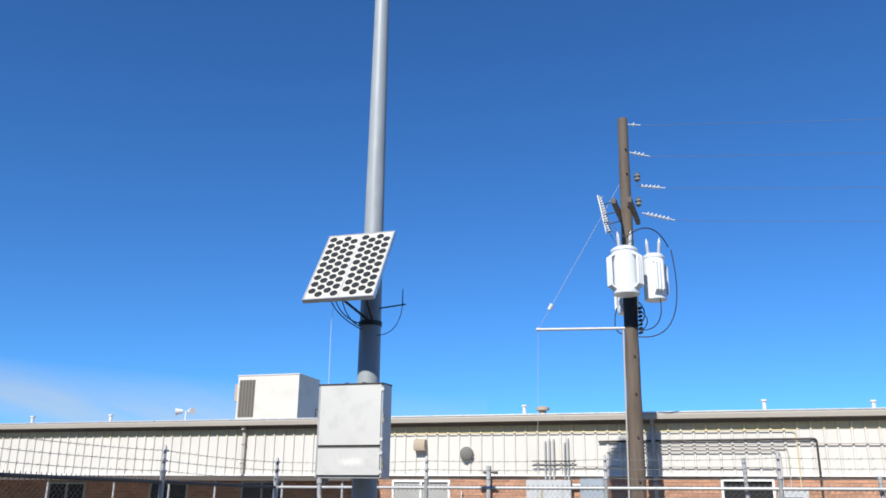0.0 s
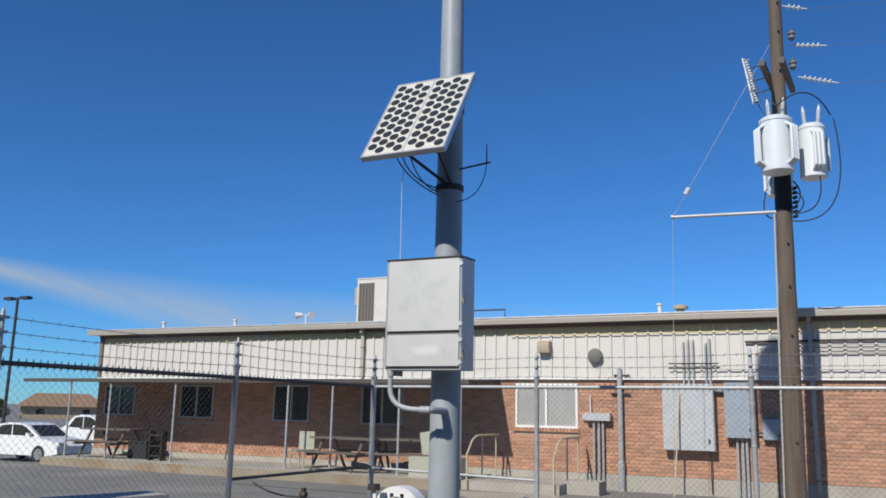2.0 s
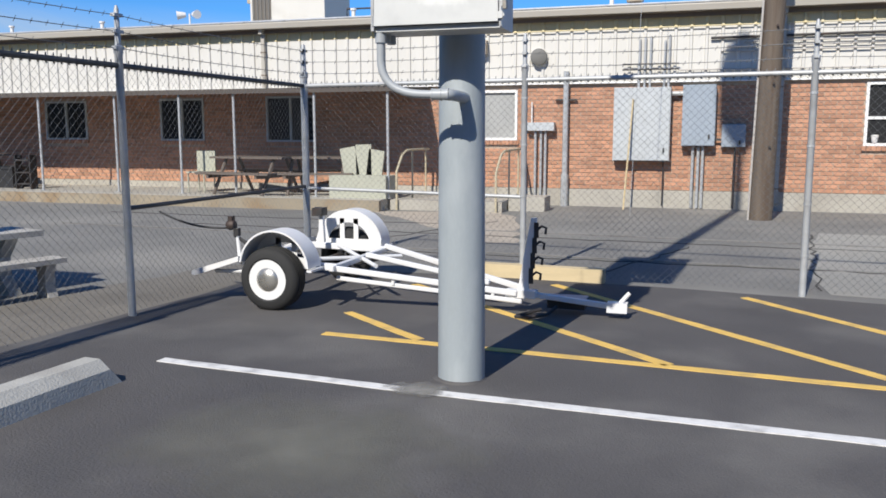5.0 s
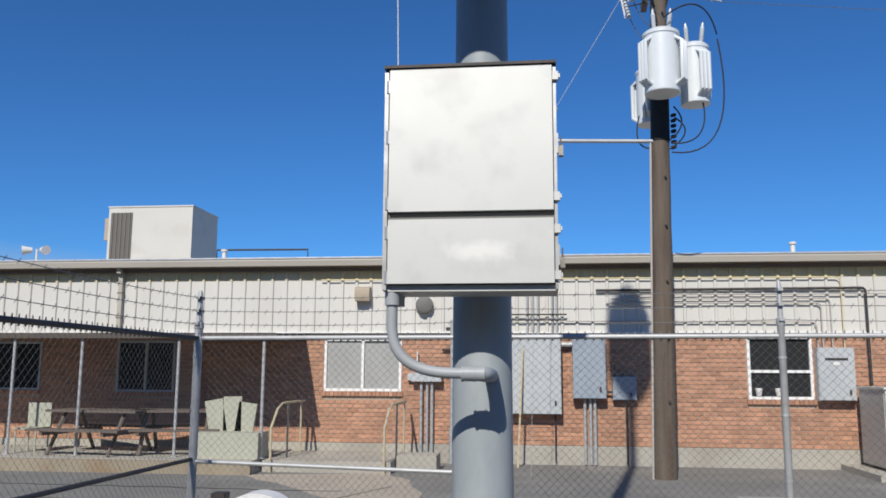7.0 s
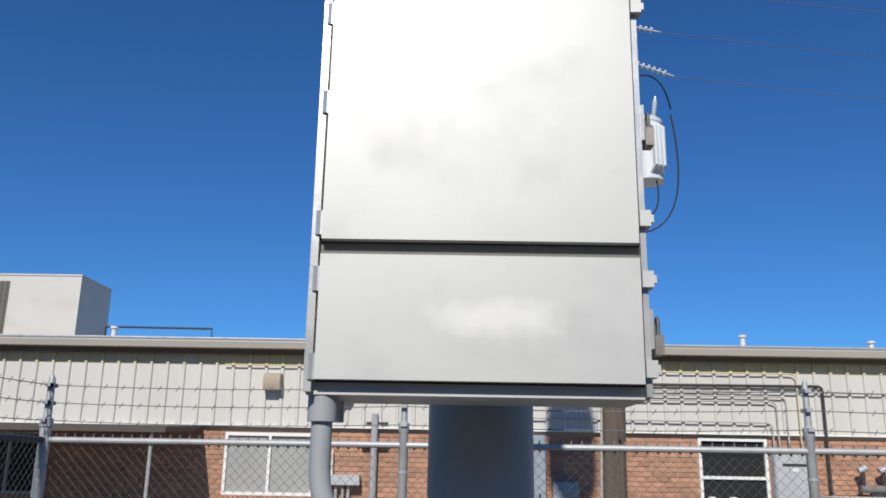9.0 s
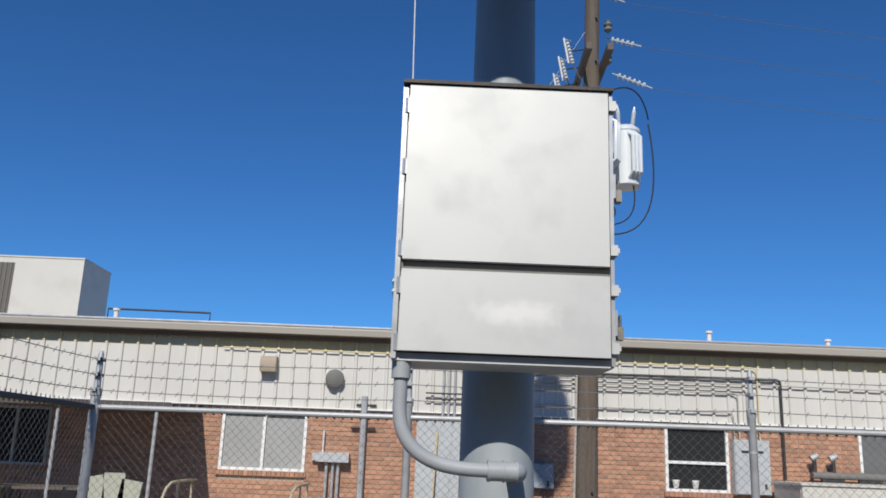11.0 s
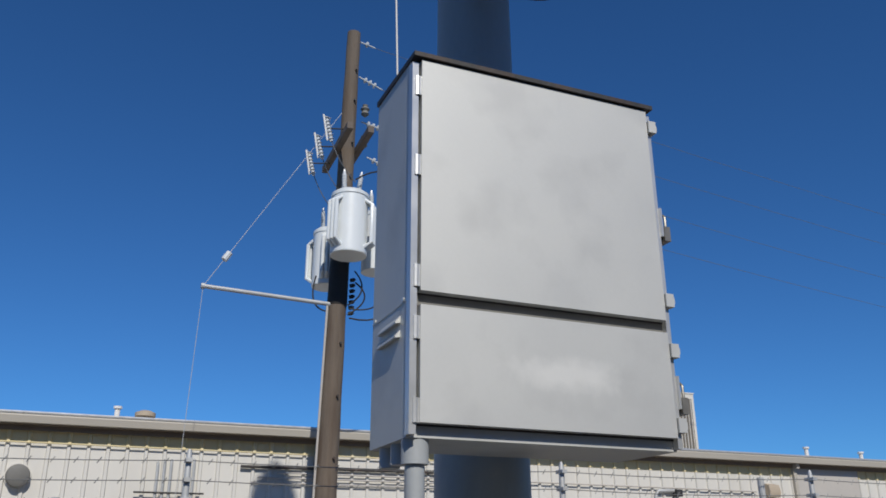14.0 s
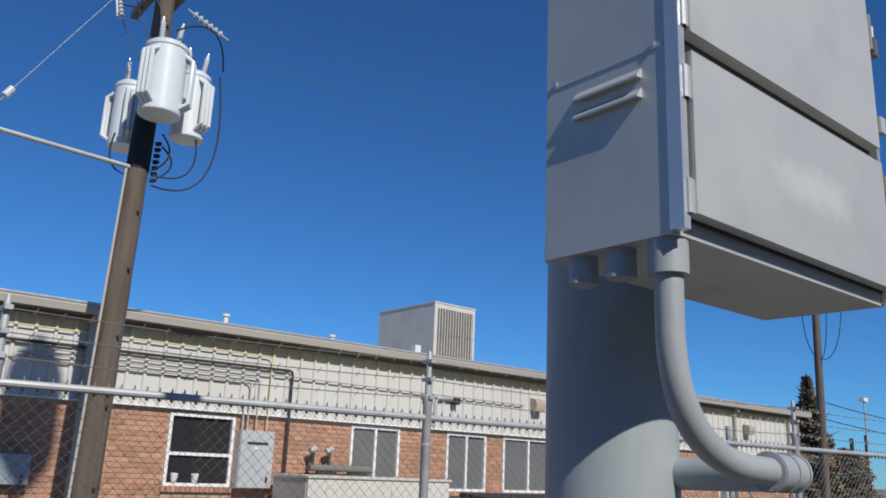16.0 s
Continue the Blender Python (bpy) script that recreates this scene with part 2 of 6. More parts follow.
M_CAR_D = mat("dark_car_paint", (0.10, 0.105, 0.115), 0.3, var=0.05, scale=3, fine=40, bump=0.0)
M_FARWALL = mat("tan_house_wall", (0.42, 0.31, 0.20), 0.9, var=0.1, scale=0.6, fine=8, bump=0.0)
M_FARROOF = mat("brown_shingle_roof", (0.26, 0.165, 0.10), 0.9, var=0.2, scale=1, fine=9, bump=0.2)
M_BARK = mat("bark", (0.10, 0.075, 0.055), 0.9, var=0.3, scale=6, fine=40, bump=0.4)
M_LEAF = mat("dry_conifer_foliage", (0.15, 0.112, 0.070), 0.9, var=0.3, scale=1.5, fine=20, bump=0.0, rnd=0.8)
M_LEAF_G = mat("green_foliage", (0.07, 0.085, 0.035), 0.9, var=0.3, scale=1.5, fine=20, bump=0.0, rnd=0.8)
M_BLUE = mat("blue_plastic_bin", (0.03, 0.13, 0.42), 0.4, var=0.08, scale=4, fine=40, bump=0.02)
M_SIGN = mat("plain_label", (0.72, 0.70, 0.66), 0.5, var=0.05, scale=10, fine=60, bump=0.0)
M_PLASTER = mat("plain_rendered_wall", (0.38, 0.35, 0.30), 0.9, var=0.1, scale=1.5, fine=30, bump=0.2)


# the lower door carries a pale wiped smear with ragged edges
M_ALU_WIPED = M_ALU.copy()
M_ALU_WIPED.name = "aluminium_with_wiped_smear"
wn = M_ALU_WIPED.node_tree
bsdf = wn.nodes["Principled BSDF"]
src = bsdf.inputs["Base Color"].links[0].from_socket
geo_ = wn.nodes.new("ShaderNodeNewGeometry")
gap = wn.nodes.new("ShaderNodeVectorMath")
gap.operation = "SUBTRACT"
gap.inputs[1].default_value = (0.02, -0.345, 2.10)
wn.links.new(geo_.outputs["Position"], gap.inputs[0])
squash = wn.nodes.new("ShaderNodeVectorMath")
squash.operation = "MULTIPLY"
squash.inputs[1].default_value = (5.2, 0.0, 20.0)
wn.links.new(gap.outputs[0], squash.inputs[0])
dist = wn.nodes.new("ShaderNodeVectorMath")
dist.operation = "LENGTH"
wn.links.new(squash.outputs[0], dist.inputs[0])
ragged = wn.nodes.new("ShaderNodeTexNoise")
ragged.inputs["Scale"].default_value, ragged.inputs["Detail"].default_value = 22.0, 5.0
wn.links.new(geo_.outputs["Position"], ragged.inputs["Vector"])
add_ = wn.nodes.new("ShaderNodeMath")
add_.operation = "MULTIPLY_ADD"
wn.links.new(ragged.outputs[0], add_.inputs[0])
add_.inputs[1].default_value = 1.1
wn.links.new(dist.outputs["Value"], add_.inputs[2])
fade = wn.nodes.new("ShaderNodeMapRange")
for k, v in ((1, 0.75), (2, 1.5), (3, 0.6), (4, 0.0)):
    fade.inputs[k].default_value = v
wn.links.new(add_.outputs[0], fade.inputs[0])
wipe = wn.nodes.new("ShaderNodeMix")
wipe.data_type = "RGBA"
wn.links.new(fade.outputs[0], wipe.inputs[0])
wn.links.new(src, wipe.inputs[6])
# the smear's slanting sheen is painted in as a paler colour
wipe.inputs[7].default_value = (0.76, 0.755, 0.72, 1)
wn.links.new(wipe.outputs[2], bsdf.inputs["Base Color"])


# ---- builders ----
def bm_new():
    return bmesh.new()


def add_box(bm, a, b, rot=None, pivot=None):
    """An upright box from corner a to corner b."""
    x0, y0, z0 = a
    x1, y1, z1 = b
    vs = [bm.verts.new(v) for v in ((x0, y0, z0), (x1, y0, z0), (x1, y1, z0), (x0, y1, z0), (x0, y0, z1), (x1, y0, z1), (x1, y1, z1), (x0, y1, z1))]
    for f in ((0, 3, 2, 1), (4, 5, 6, 7), (0, 1, 5, 4), (1, 2, 6, 5), (2, 3, 7, 6), (3, 0, 4, 7)):
        bm.faces.new([vs[i] for i in f])
    if rot is not None:
        bmesh.ops.transform(bm, matrix=rot, verts=vs)
    return vs


def ring(bm, c, ax, r, n, up=None):
    ax = Vector(ax).normalized()
    ref = Vector((0, 0, 1)) if abs(ax.z) < 0.9 else Vector((1, 0, 0))
    s = ax.cross(ref).normalized()
    t = s.cross(ax)
    return [bm.verts.new(Vector(c) + (s * math.cos(2 * math.pi * i / n) + t * math.sin(2 * math.pi * i / n)) * r) for i in range(n)]


def add_lathe(bm, base, ax, prof, n=16, cap=True):
    """Rings along an axis: prof is (distance, radius) pairs."""
    ax = Vector(ax).normalized()
    rings = [ring(bm, Vector(base) + ax * d, ax, max(r, 0.0005), n) for d, r in prof]
    for a, b in zip(rings, rings[1:]):
        for i in range(n):
            bm.faces.new((a[i], a[(i + 1) % n], b[(i + 1) % n], b[i]))
    if cap:
        bm.faces.new(rings[0])
        bm.faces.new(rings[-1])
    return rings


def add_rod(bm, a, b, r, n=8, r2=None):
    a, b = Vector(a), Vector(b)
    add_lathe(bm, a, b - a, [(0, r), ((b - a).length, r if r2 is None else r2)], n)


def add_tube(bm, pts, r, n=8):
    """A bent pipe through pts."""
    pts = [Vector(p) for p in pts]
    prev, s = None, None
    for i, p in enumerate(pts):
        d = (pts[min(i + 1, len(pts) - 1)] - pts[max(i - 1, 0)]).normalized()
        if s is None:
            ref = Vector((0, 0, 1)) if abs(d.z) < 0.9 else Vector((1, 0, 0))
            s = d.cross(ref).normalized()
        s = (s - d * s.dot(d)).normalized()
        t = s.cross(d)
        cur = [bm.verts.new(p + (s * math.cos(2 * math.pi * k / n) + t * math.sin(2 * math.pi * k / n)) * r) for k in range(n)]
        if prev:
            for k in range(n):
                bm.faces.new((prev[k], prev[(k + 1) % n], cur[(k + 1) % n], cur[k]))
        else:
            bm.faces.new(cur)
        prev = cur
    bm.faces.new(prev)


def bow(a, b, c, n=10):
    """Points on a smooth bend from a to c that leans to b."""
    a, b, c = Vector(a), Vector(b), Vector(c)
    return [a * (1 - t) ** 2 + b * 2 * t * (1 - t) + c * t * t for t in (i / n for i in range(n + 1))]


def sag(a, b, drop, n=16):
    a, b = Vector(a), Vector(b)
    return [a.lerp(b, i / n) - Vector((0, 0, drop * 4 * (i / n) * (1 - i / n))) for i in range(n + 1)]


def add_prism(bm, poly, axis, lo, hi):
    """A flat outline pushed along an axis. poly: pairs in the other two axes, in order."""
    def at(p, h):
        return {"x": (h, p[0], p[1]), "y": (p[0], h, p[1]), "z": (p[0], p[1], h)}[axis]
    a = [bm.verts.new(at(p, lo)) for p in poly]
    b = [bm.verts.new(at(p, hi)) for p in poly]
    bm.faces.new(a)
    bm.faces.new(b)
    for i in range(len(poly)):
        j = (i + 1) % len(poly)
        bm.faces.new((a[i], a[j], b[j], b[i]))
    return a + b


def soften(bm, w, seg=2):
    es = [e for e in bm.edges if len(e.link_faces) == 2 and e.calc_face_angle(0) > 0.6]
    bmesh.ops.bevel(bm, geom=es, offset=w, segments=seg, affect="EDGES", profile=0.6)
    return bm


def mesh_of(name, bm, material, smooth=True):
    bmesh.ops.recalc_face_normals(bm, faces=bm.faces[:])
    me = bpy.data.meshes.new(name)
    bm.to_mesh(me)
    bm.free()
    me.materials.append(material)
    if smooth:
        for p in me.polygons:
            p.use_smooth = True
        me.set_sharp_from_angle(angle=radians(35))
    return me


def part(name, bm, material, parent=None, label="", smooth=True):
    ob = new(name, mesh_of(name, bm, material, smooth))
    if parent is not None:
        ob.parent = parent
    if label:
        tagged(ob, label)
    return ob


def thing(name, label, category, at=(0, 0, 0), group="", kind=""):
    e = new(name)
    e.empty_display_size = 0.1
    e.location = at
    return tagged(e, label, category, group, kind)


def boxed(a, b, bev=0.0):
    bm = bm_new()
    add_box(bm, a, b)
    if bev:
        soften(bm, bev)
    return bm


def rodded(a, b, r, n=10, r2=None):
    bm = bm_new()
    add_rod(bm, a, b, r, n, r2)
    return bm


def tubed(pts, r, n=8):
    bm = bm_new()
    add_tube(bm, pts, r, n)
    return bm


def structure(name, bm, material, label, category, smooth=True):
    return tagged(part(name, bm, material, None, "", smooth), label, category, "", "structure")


def edge_line(pts, rough, step, seed):
    """A polyline cut into short steps and made uneven."""
    rng = random.Random(seed)
    out = []
    for (x0, y0), (x1, y1) in zip(pts, pts[1:]):
        n = max(1, int(math.hypot(x1 - x0, y1 - y0) / step))
        for i in range(n):
            t = i / n
            out.append((x0 + (x1 - x0) * t + rng.uniform(-rough, rough), y0 + (y1 - y0) * t + rng.uniform(-rough, rough)))
    out.append(pts[-1])
    return out


# ---- ground ----
bm = bm_new()
cols = [[bm.verts.new((x, y, z)) for y in (-1500, 1500)] for x, z in ((-1500, -2.6), (-160, -1.9), (-22.5, -0.55), (-17.2, 0), (1500, 0))]
for a, b in zip(cols, cols[1:]):
    bm.faces.new((a[0], b[0], b[1], a[1]))
structure("ground", bm, M_OLD, "worn grey asphalt yard with pale patches", "ground")

bm = bm_new()
left = edge_line([(-3.35, -16), (-3.27, -1.7), (-3.18, -0.45), (-3.02, 1.04), (-2.84, 2.4), (-2.76, 3.55)], 0.02, 0.25, 3)
back = edge_line([(-2.76, 3.55), (1.0, 3.40), (3.0, 3.12), (14, 2.0)], 0.012, 0.3, 4)
add_prism(bm, left + back[1:] + [(14, -16)], "z", -0.02, 0.006)
structure("parking_lot", bm, M_NEW, "fresh black asphalt parking lot", "pavement", False)

bm = bm_new()
o = edge_line([(-3.25, -1.6), (-3.16, -0.45), (-3.0, 1.04), (-2.82, 2.4), (-2.78, 3.2)], 0.01, 0.3, 5)
o2 = edge_line([(-3.5, 3.6), (-3.9, 2.2), (-4.4, 0.6), (-5.2, -1.4), (-6.5, -3.0)], 0.10, 0.3, 6)
add_prism(bm, o + o2 + [(-3.3, -3.0)], "z", -0.02, 0.003)
structure("gravel_strip", bm, M_DIRT, "pale dirt and gravel strip beside the asphalt", "ground", False)

# pale concrete apron in front of the wall
bm = bm_new()
add_prism(bm, edge_line([(2.9, 8.4), (2.3, 5.0), (2.4, 3.5), (16, 2.2), (16, 8.0)], 0.03, 0.4, 7), "z", -0.02, 0.003)
structure("concrete_apron", bm, mat("worn_apron", (0.31, 0.30, 0.265), 0.92, var=0.18, scale=0.9, fine=40, bump=0.4, stain=(0.34, 0.32, 0.28), stain_amt=0.6, stain_scale=0.6), "patched light grey concrete apron", "pavement", False)
bm = bm_new()
add_prism(bm, edge_line([(-4.4, 9.6), (-2.6, 7.6), (-1.5, 6.0), (-1.0, 6.1), (-1.6, 9.0), (-2.2, 10.2)], 0.08, 0.3, 8), "z", -0.02, 0.0035)
structure("dirt_patch", bm, mat("sandy_dirt", (0.40, 0.345, 0.275), 0.95, var=0.2, scale=1.5, fine=30, bump=0.4), "sandy dirt drifted over the asphalt", "ground", False)


def line_mark(a, b, w, material, label):
    d = Vector((b[0] - a[0], b[1] - a[1], 0))
    n = Vector((-d.y, d.x, 0)).normalized() * w / 2
    rng = random.Random(int(a[0] * 100 + b[1] * 10))
    k = max(4, int(d.length / 0.12))
    lo, hi = [], []
    for i in range(k + 1):
        p = Vector((a[0], a[1], 0)) + d * (i / k)
        lo.append(tuple((p + n * rng.uniform(0.9, 1.08))[:2]))
        hi.append(tuple((p - n * rng.uniform(0.9, 1.08))[:2]))
    bm = bm_new()
    add_prism(bm, lo + hi[::-1], "z", 0.002, 0.0105)
    ob = part("parking_line", bm, material, None, "", False)
    return tagged(ob, label, "road marking", "", "structure")


WL, YL = "white painted parking stall line on black asphalt", "yellow painted hatching line on black asphalt"
for a, b in (((-1.92, -0.11), (-0.33, -0.225)), ((-0.33, -0.225), (8.0, -0.60)), ((-2.12, -2.525), (7.5, -2.72))):
    line_mark(a, b, 0.085, M_WHITE_LINE, WL)
for a, b in (((-1.24, 0.83), (0.2, 0.745)), ((0.2, 0.745), (8.0, 0.14)), ((-1.36, 1.53), (-0.53, 0.86)), ((-1.28, 2.87), (1.15, 0.71)),
             ((0.0, 3.22), (2.6, 0.56)), ((1.68, 3.09), (3.9, 0.47)), ((3.3, 3.0), (5.4, 0.36))):
    line_mark(a, b, 0.08, M_YELLOW_LINE, YL)

M_FADED = mat("faded_white_paint", (0.24, 0.23, 0.21), 0.9, var=0.2, scale=4, fine=60, bump=0.4, stain=(0.165, 0.157, 0.14), stain_amt=0.9, stain_scale=3)
for a, b in (((-2.6, 5.25), (3.4, 4.85)), ((-2.2, 7.35), (3.6, 7.0)), ((-8.5, 6.4), (-4.0, 6.1))):
    line_mark(a, b, 0.07, M_FADED, "faded pale stall line on old grey asphalt")


def dust(name, centre, reach, most, col, label, top):
    """A thin drift of dust with a ragged edge that lets the asphalt show through."""
    m = mat(name, col, 0.95, var=0.2, scale=5, fine=70, bump=0.3)
    t = m.node_tree
    g = t.nodes.new("ShaderNodeNewGeometry")
    off = t.nodes.new("ShaderNodeVectorMath")
    off.operation = "SUBTRACT"
    off.inputs[1].default_value = (centre[0], centre[1], 0)
    t.links.new(g.outputs["Position"], off.inputs[0])
    sc = t.nodes.new("ShaderNodeVectorMath")
    sc.operation = "MULTIPLY"
    sc.inputs[1].default_value = (1 / reach[0], 1 / reach[1], 0)
    t.links.new(off.outputs[0], sc.inputs[0])
    ln = t.nodes.new("ShaderNodeVectorMath")
    ln.operation = "LENGTH"
    t.links.new(sc.outputs[0], ln.inputs[0])
    nz = t.nodes.new("ShaderNodeTexNoise")
    nz.inputs["Scale"].default_value, nz.inputs["Detail"].default_value = 1.6 / min(reach), 7.0
    t.links.new(g.outputs["Position"], nz.inputs["Vector"])
    sm = t.nodes.new("ShaderNodeMath")
    sm.operation = "MULTIPLY_ADD"
    t.links.new(nz.outputs[0], sm.inputs[0])
    sm.inputs[1].default_value = 1.3
    t.links.new(ln.outputs["Value"], sm.inputs[2])
    fd = t.nodes.new("ShaderNodeMapRange")
    for k, v in ((1, 0.55), (2, 1.35), (3, most), (4, 0.0)):
        fd.inputs[k].default_value = v
    t.links.new(sm.outputs[0], fd.inputs[0])
    t.links.new(fd.outputs[0], t.nodes["Principled BSDF"].inputs["Alpha"])
    bm = bm_new()
    ring = [(centre[0] + 1.05 * reach[0] * math.cos(k * math.tau / 24), centre[1] + 1.05 * reach[1] * math.sin(k * math.tau / 24)) for k in range(24)]
    add_prism(bm, ring, "z", top - 0.001, top)
    structure("dust_drift", bm, m, label, "dust", False)


dust("pale_dust", (-0.17, -0.235), (0.26, 0.19), 0.95, (0.27, 0.26, 0.235), "pale dust drifted over a parking stall line", 0.0150)
dust("thin_dust_film", (-0.45, -1.15), (1.25, 0.95), 0.55, (0.20, 0.195, 0.165), "thin grey dust film on black asphalt", 0.0130)

# tar-dark cracks in the old asphalt
M_CRACK = mat("tarry_crack", (0.05, 0.047, 0.043), 0.9, var=0.3, scale=4, fine=60, bump=0.3)
for k, (a, b, w) in enumerate((((-2.4, 4.95), (7.0, 4.75), 0.022), ((-6.5, 6.9), (3.5, 6.55), 0.018), ((2.35, 3.7), (2.75, 8.2), 0.020), ((-9.0, 8.2), (-2.5, 8.0), 0.018), ((-3.6, 4.2), (-1.9, 8.6), 0.014), ((0.2, 3.6), (1.2, 6.4), 0.012))):
    n = max(6, int(math.dist(a, b) / 0.22))
    rc = random.Random(40 + k)
    mid = [(a[0] + (b[0] - a[0]) * i / n + rc.uniform(-0.05, 0.05), a[1] + (b[1] - a[1]) * i / n + rc.uniform(-0.05, 0.05)) for i in range(n + 1)]
    nx, ny = -(b[1] - a[1]) / math.dist(a, b), (b[0] - a[0]) / math.dist(a, b)
    wid = [w * rc.uniform(0.3, 0.8) for _ in mid]
    bm = bm_new()
    add_prism(bm, [(x + nx * q, y + ny * q) for (x, y), q in zip(mid, wid)] + [(x - nx * q, y - ny * q) for (x, y), q in zip(mid[::-1], wid[::-1])], "z", -0.01, 0.0075)
    structure("crack", bm, M_CRACK, "dark crack in the old grey asphalt", "crack", False)

# concrete wheel stop
bm = bm_new()
add_prism(bm, [(-2.19, 0.0), (-2.17, 0.09), (-2.10, 0.145), (-1.99, 0.145), (-1.92, 0.09), (-1.90, 0.0)], "y", -2.22, -0.56)
for v in bm.verts:
    if v.co.z > 0.08:
        v.co.y += 0.07 if v.co.y < -1 else -0.07
soften(bm, 0.012)
ws = part("wheel_stop", bm, M_STOP)
ws.matrix_world = pose(0, 0, 0.006) @ Matrix.Translation((-2.05, -1.4, 0)) @ pose(0, 0, 0, 0, 0, -4) @ Matrix.Translation((2.05, 1.4, 0))
tagged(ws, "grey concrete wheel stop lying on black asphalt", "wheel stop")

# an unseen wall added south of the yard, shaped to shade the tables
bm = bm_new()
add_prism(bm, [(-14, 0), (-4.0, 0), (-4.0, 1.2), (-4.85, 2.5), (-5.15, 3.5), (-5.35, 4.2), (-14, 4.2)], "y", -2.75, -2.5)
structure("wall_south", bm, M_PLASTER, "unseen plain wall with sloped end, added to cast shade", "wall", False)

# unseen wall added south of the lot to block low sky light
structure("wall_opposite", boxed((-45, -18.4, -0.1), (45, -18.0, 9.0)), M_PLASTER, "added plain wall blocking low sky behind the lot", "wall", False)

# ---- building ----
FY, XL, XR = 11.95, -17.05, 23.9
BRICK_LO, BRICK_HI, EAVE = 0.34, 2.38, 3.72
# openings: x0, x1, z0, z1
WINS = [(-16.75, -15.55, 1.30, 2.16), (-13.85, -12.65, 1.28, 2.18), (-10.62, -9.47, 1.26, 2.20), (-7.90, -6.72, 1.24, 2.22),
        (-3.77, -2.29, 1.28, 2.27), (3.97, 5.09, 1.19, 2.31), (7.40, 8.52, 1.20, 2.33), (9.70, 10.78, 1.20, 2.33), (11.27, 12.82, 1.20, 2.33), (19.4, 20.3, 1.1, 2.1)]


def solid_wall(name, z0, z1, y0, y1, holes, material, label):
    """A thick wall along x with openings cut through it, made of butted blocks in one mesh."""
    bm = bm_new()
    xs = sorted({XL, XR, *[h[0] for h in holes], *[h[1] for h in holes]})
    zs = sorted({z0, z1, *[h[2] for h in holes], *[h[3] for h in holes]})
    grid = {}

    def v(x, y, z):
        return grid.setdefault((x, y, z), bm.verts.new((x, y, z))) if (x, y, z) not in grid else grid[(x, y, z)]

    def is_hole(i, k):
        if i < 0 or k < 0 or i >= len(xs) - 1 or k >= len(zs) - 1:
            return True
        cx, cz = (xs[i] + xs[i + 1]) / 2, (zs[k] + zs[k + 1]) / 2
        return any(h[0] < cx < h[1] and h[2] < cz < h[3] for h in holes)

    for i in range(len(xs) - 1):
        for k in range(len(zs) - 1):
            if is_hole(i, k):
                continue
            a, b, c, d = xs[i], xs[i + 1], zs[k], zs[k + 1]
            bm.faces.new((v(a, y0, c), v(b, y0, c), v(b, y0, d), v(a, y0, d)))
            bm.faces.new((v(a, y1, c), v(a, y1, d), v(b, y1, d), v(b, y1, c)))
            if is_hole(i - 1, k):
                bm.faces.new((v(a, y0, c), v(a, y0, d), v(a, y1, d), v(a, y1, c)))
            if is_hole(i + 1, k):
                bm.faces.new((v(b, y0, c), v(b, y1, c), v(b, y1, d), v(b, y0, d)))
            if is_hole(i, k - 1):
                bm.faces.new((v(a, y0, c), v(a, y1, c), v(b, y1, c), v(b, y0, c)))
            if is_hole(i, k + 1):
                bm.faces.new((v(a, y0, d), v(b, y0, d), v(b, y1, d), v(a, y1, d)))
    return structure(name, bm, material, label, "wall", False)


wall = solid_wall("wall_front", BRICK_LO, BRICK_HI, FY + 0.012, FY + 0.25, WINS, M_MORTAR, "long red-orange brick wall with pale mortar joints")
structure("wall_foundation", boxed((XL, FY - 0.03, -0.1), (XR, FY + 0.25, BRICK_LO - 0.002)), M_CONC, "pale concrete footing under the brick wall", "wall", False)
# closed sides, back and floor of the building
structure("wall_left", boxed((XL, FY + 0.252, 0), (XL + 0.2, FY + 14, EAVE - 0.15)), M_PLASTER, "plain end wall of the building", "wall", False)
structure("wall_right", boxed((XR - 0.2, FY + 0.252, 0), (XR, FY + 14, EAVE - 0.15)), M_PLASTER, "plain end wall of the building", "wall", False)
structure("wall_back", boxed((XL + 0.202, FY + 13.8, 0), (XR - 0.202, FY + 14, EAVE - 0.15)), M_PLASTER, "plain back wall of the building", "wall", False)
structure("wall_inner", boxed((XL + 0.202, FY + 1.6, 0), (XR - 0.202, FY + 1.7, EAVE - 0.16)), M_PLASTER, "plain inner partition behind the windows", "wall", False)
structure("roof", boxed((XL - 0.25, FY - 0.22, EAVE - 0.06), (XR + 0.25, FY + 14.2, EAVE + 0.06)), M_ROOF, "flat pale membrane roof", "roof", False)

# fascia and gutter at the eave
bm = bm_new()
add_prism(bm, [(FY - 0.33, EAVE - 0.10), (FY - 0.35, EAVE + 0.0), (FY - 0.33, EAVE + 0.06), (FY - 0.222, EAVE + 0.06), (FY - 0.222, EAVE - 0.10)], "x", XL - 0.3, XR + 0.3)
fascia = structure("trim_fascia", bm, M_EAVE, "tan metal fascia and gutter along the eave", "fascia", False)
bm = bm_new()
add_prism(bm, [(FY - 0.352, EAVE + 0.025), (FY - 0.356, EAVE + 0.045), (FY - 0.345, EAVE + 0.064), (FY - 0.335, EAVE + 0.062)], "x", XL - 0.3, XR + 0.3)
part("drip_edge", bm, M_ALU_EDGE, fascia)
structure("trim_soffit", boxed((XL, FY - 0.22, EAVE - 0.11), (XR, FY - 0.04, EAVE - 0.062)), M_TRIM, "dark brown soffit board under the eave", "trim", False)

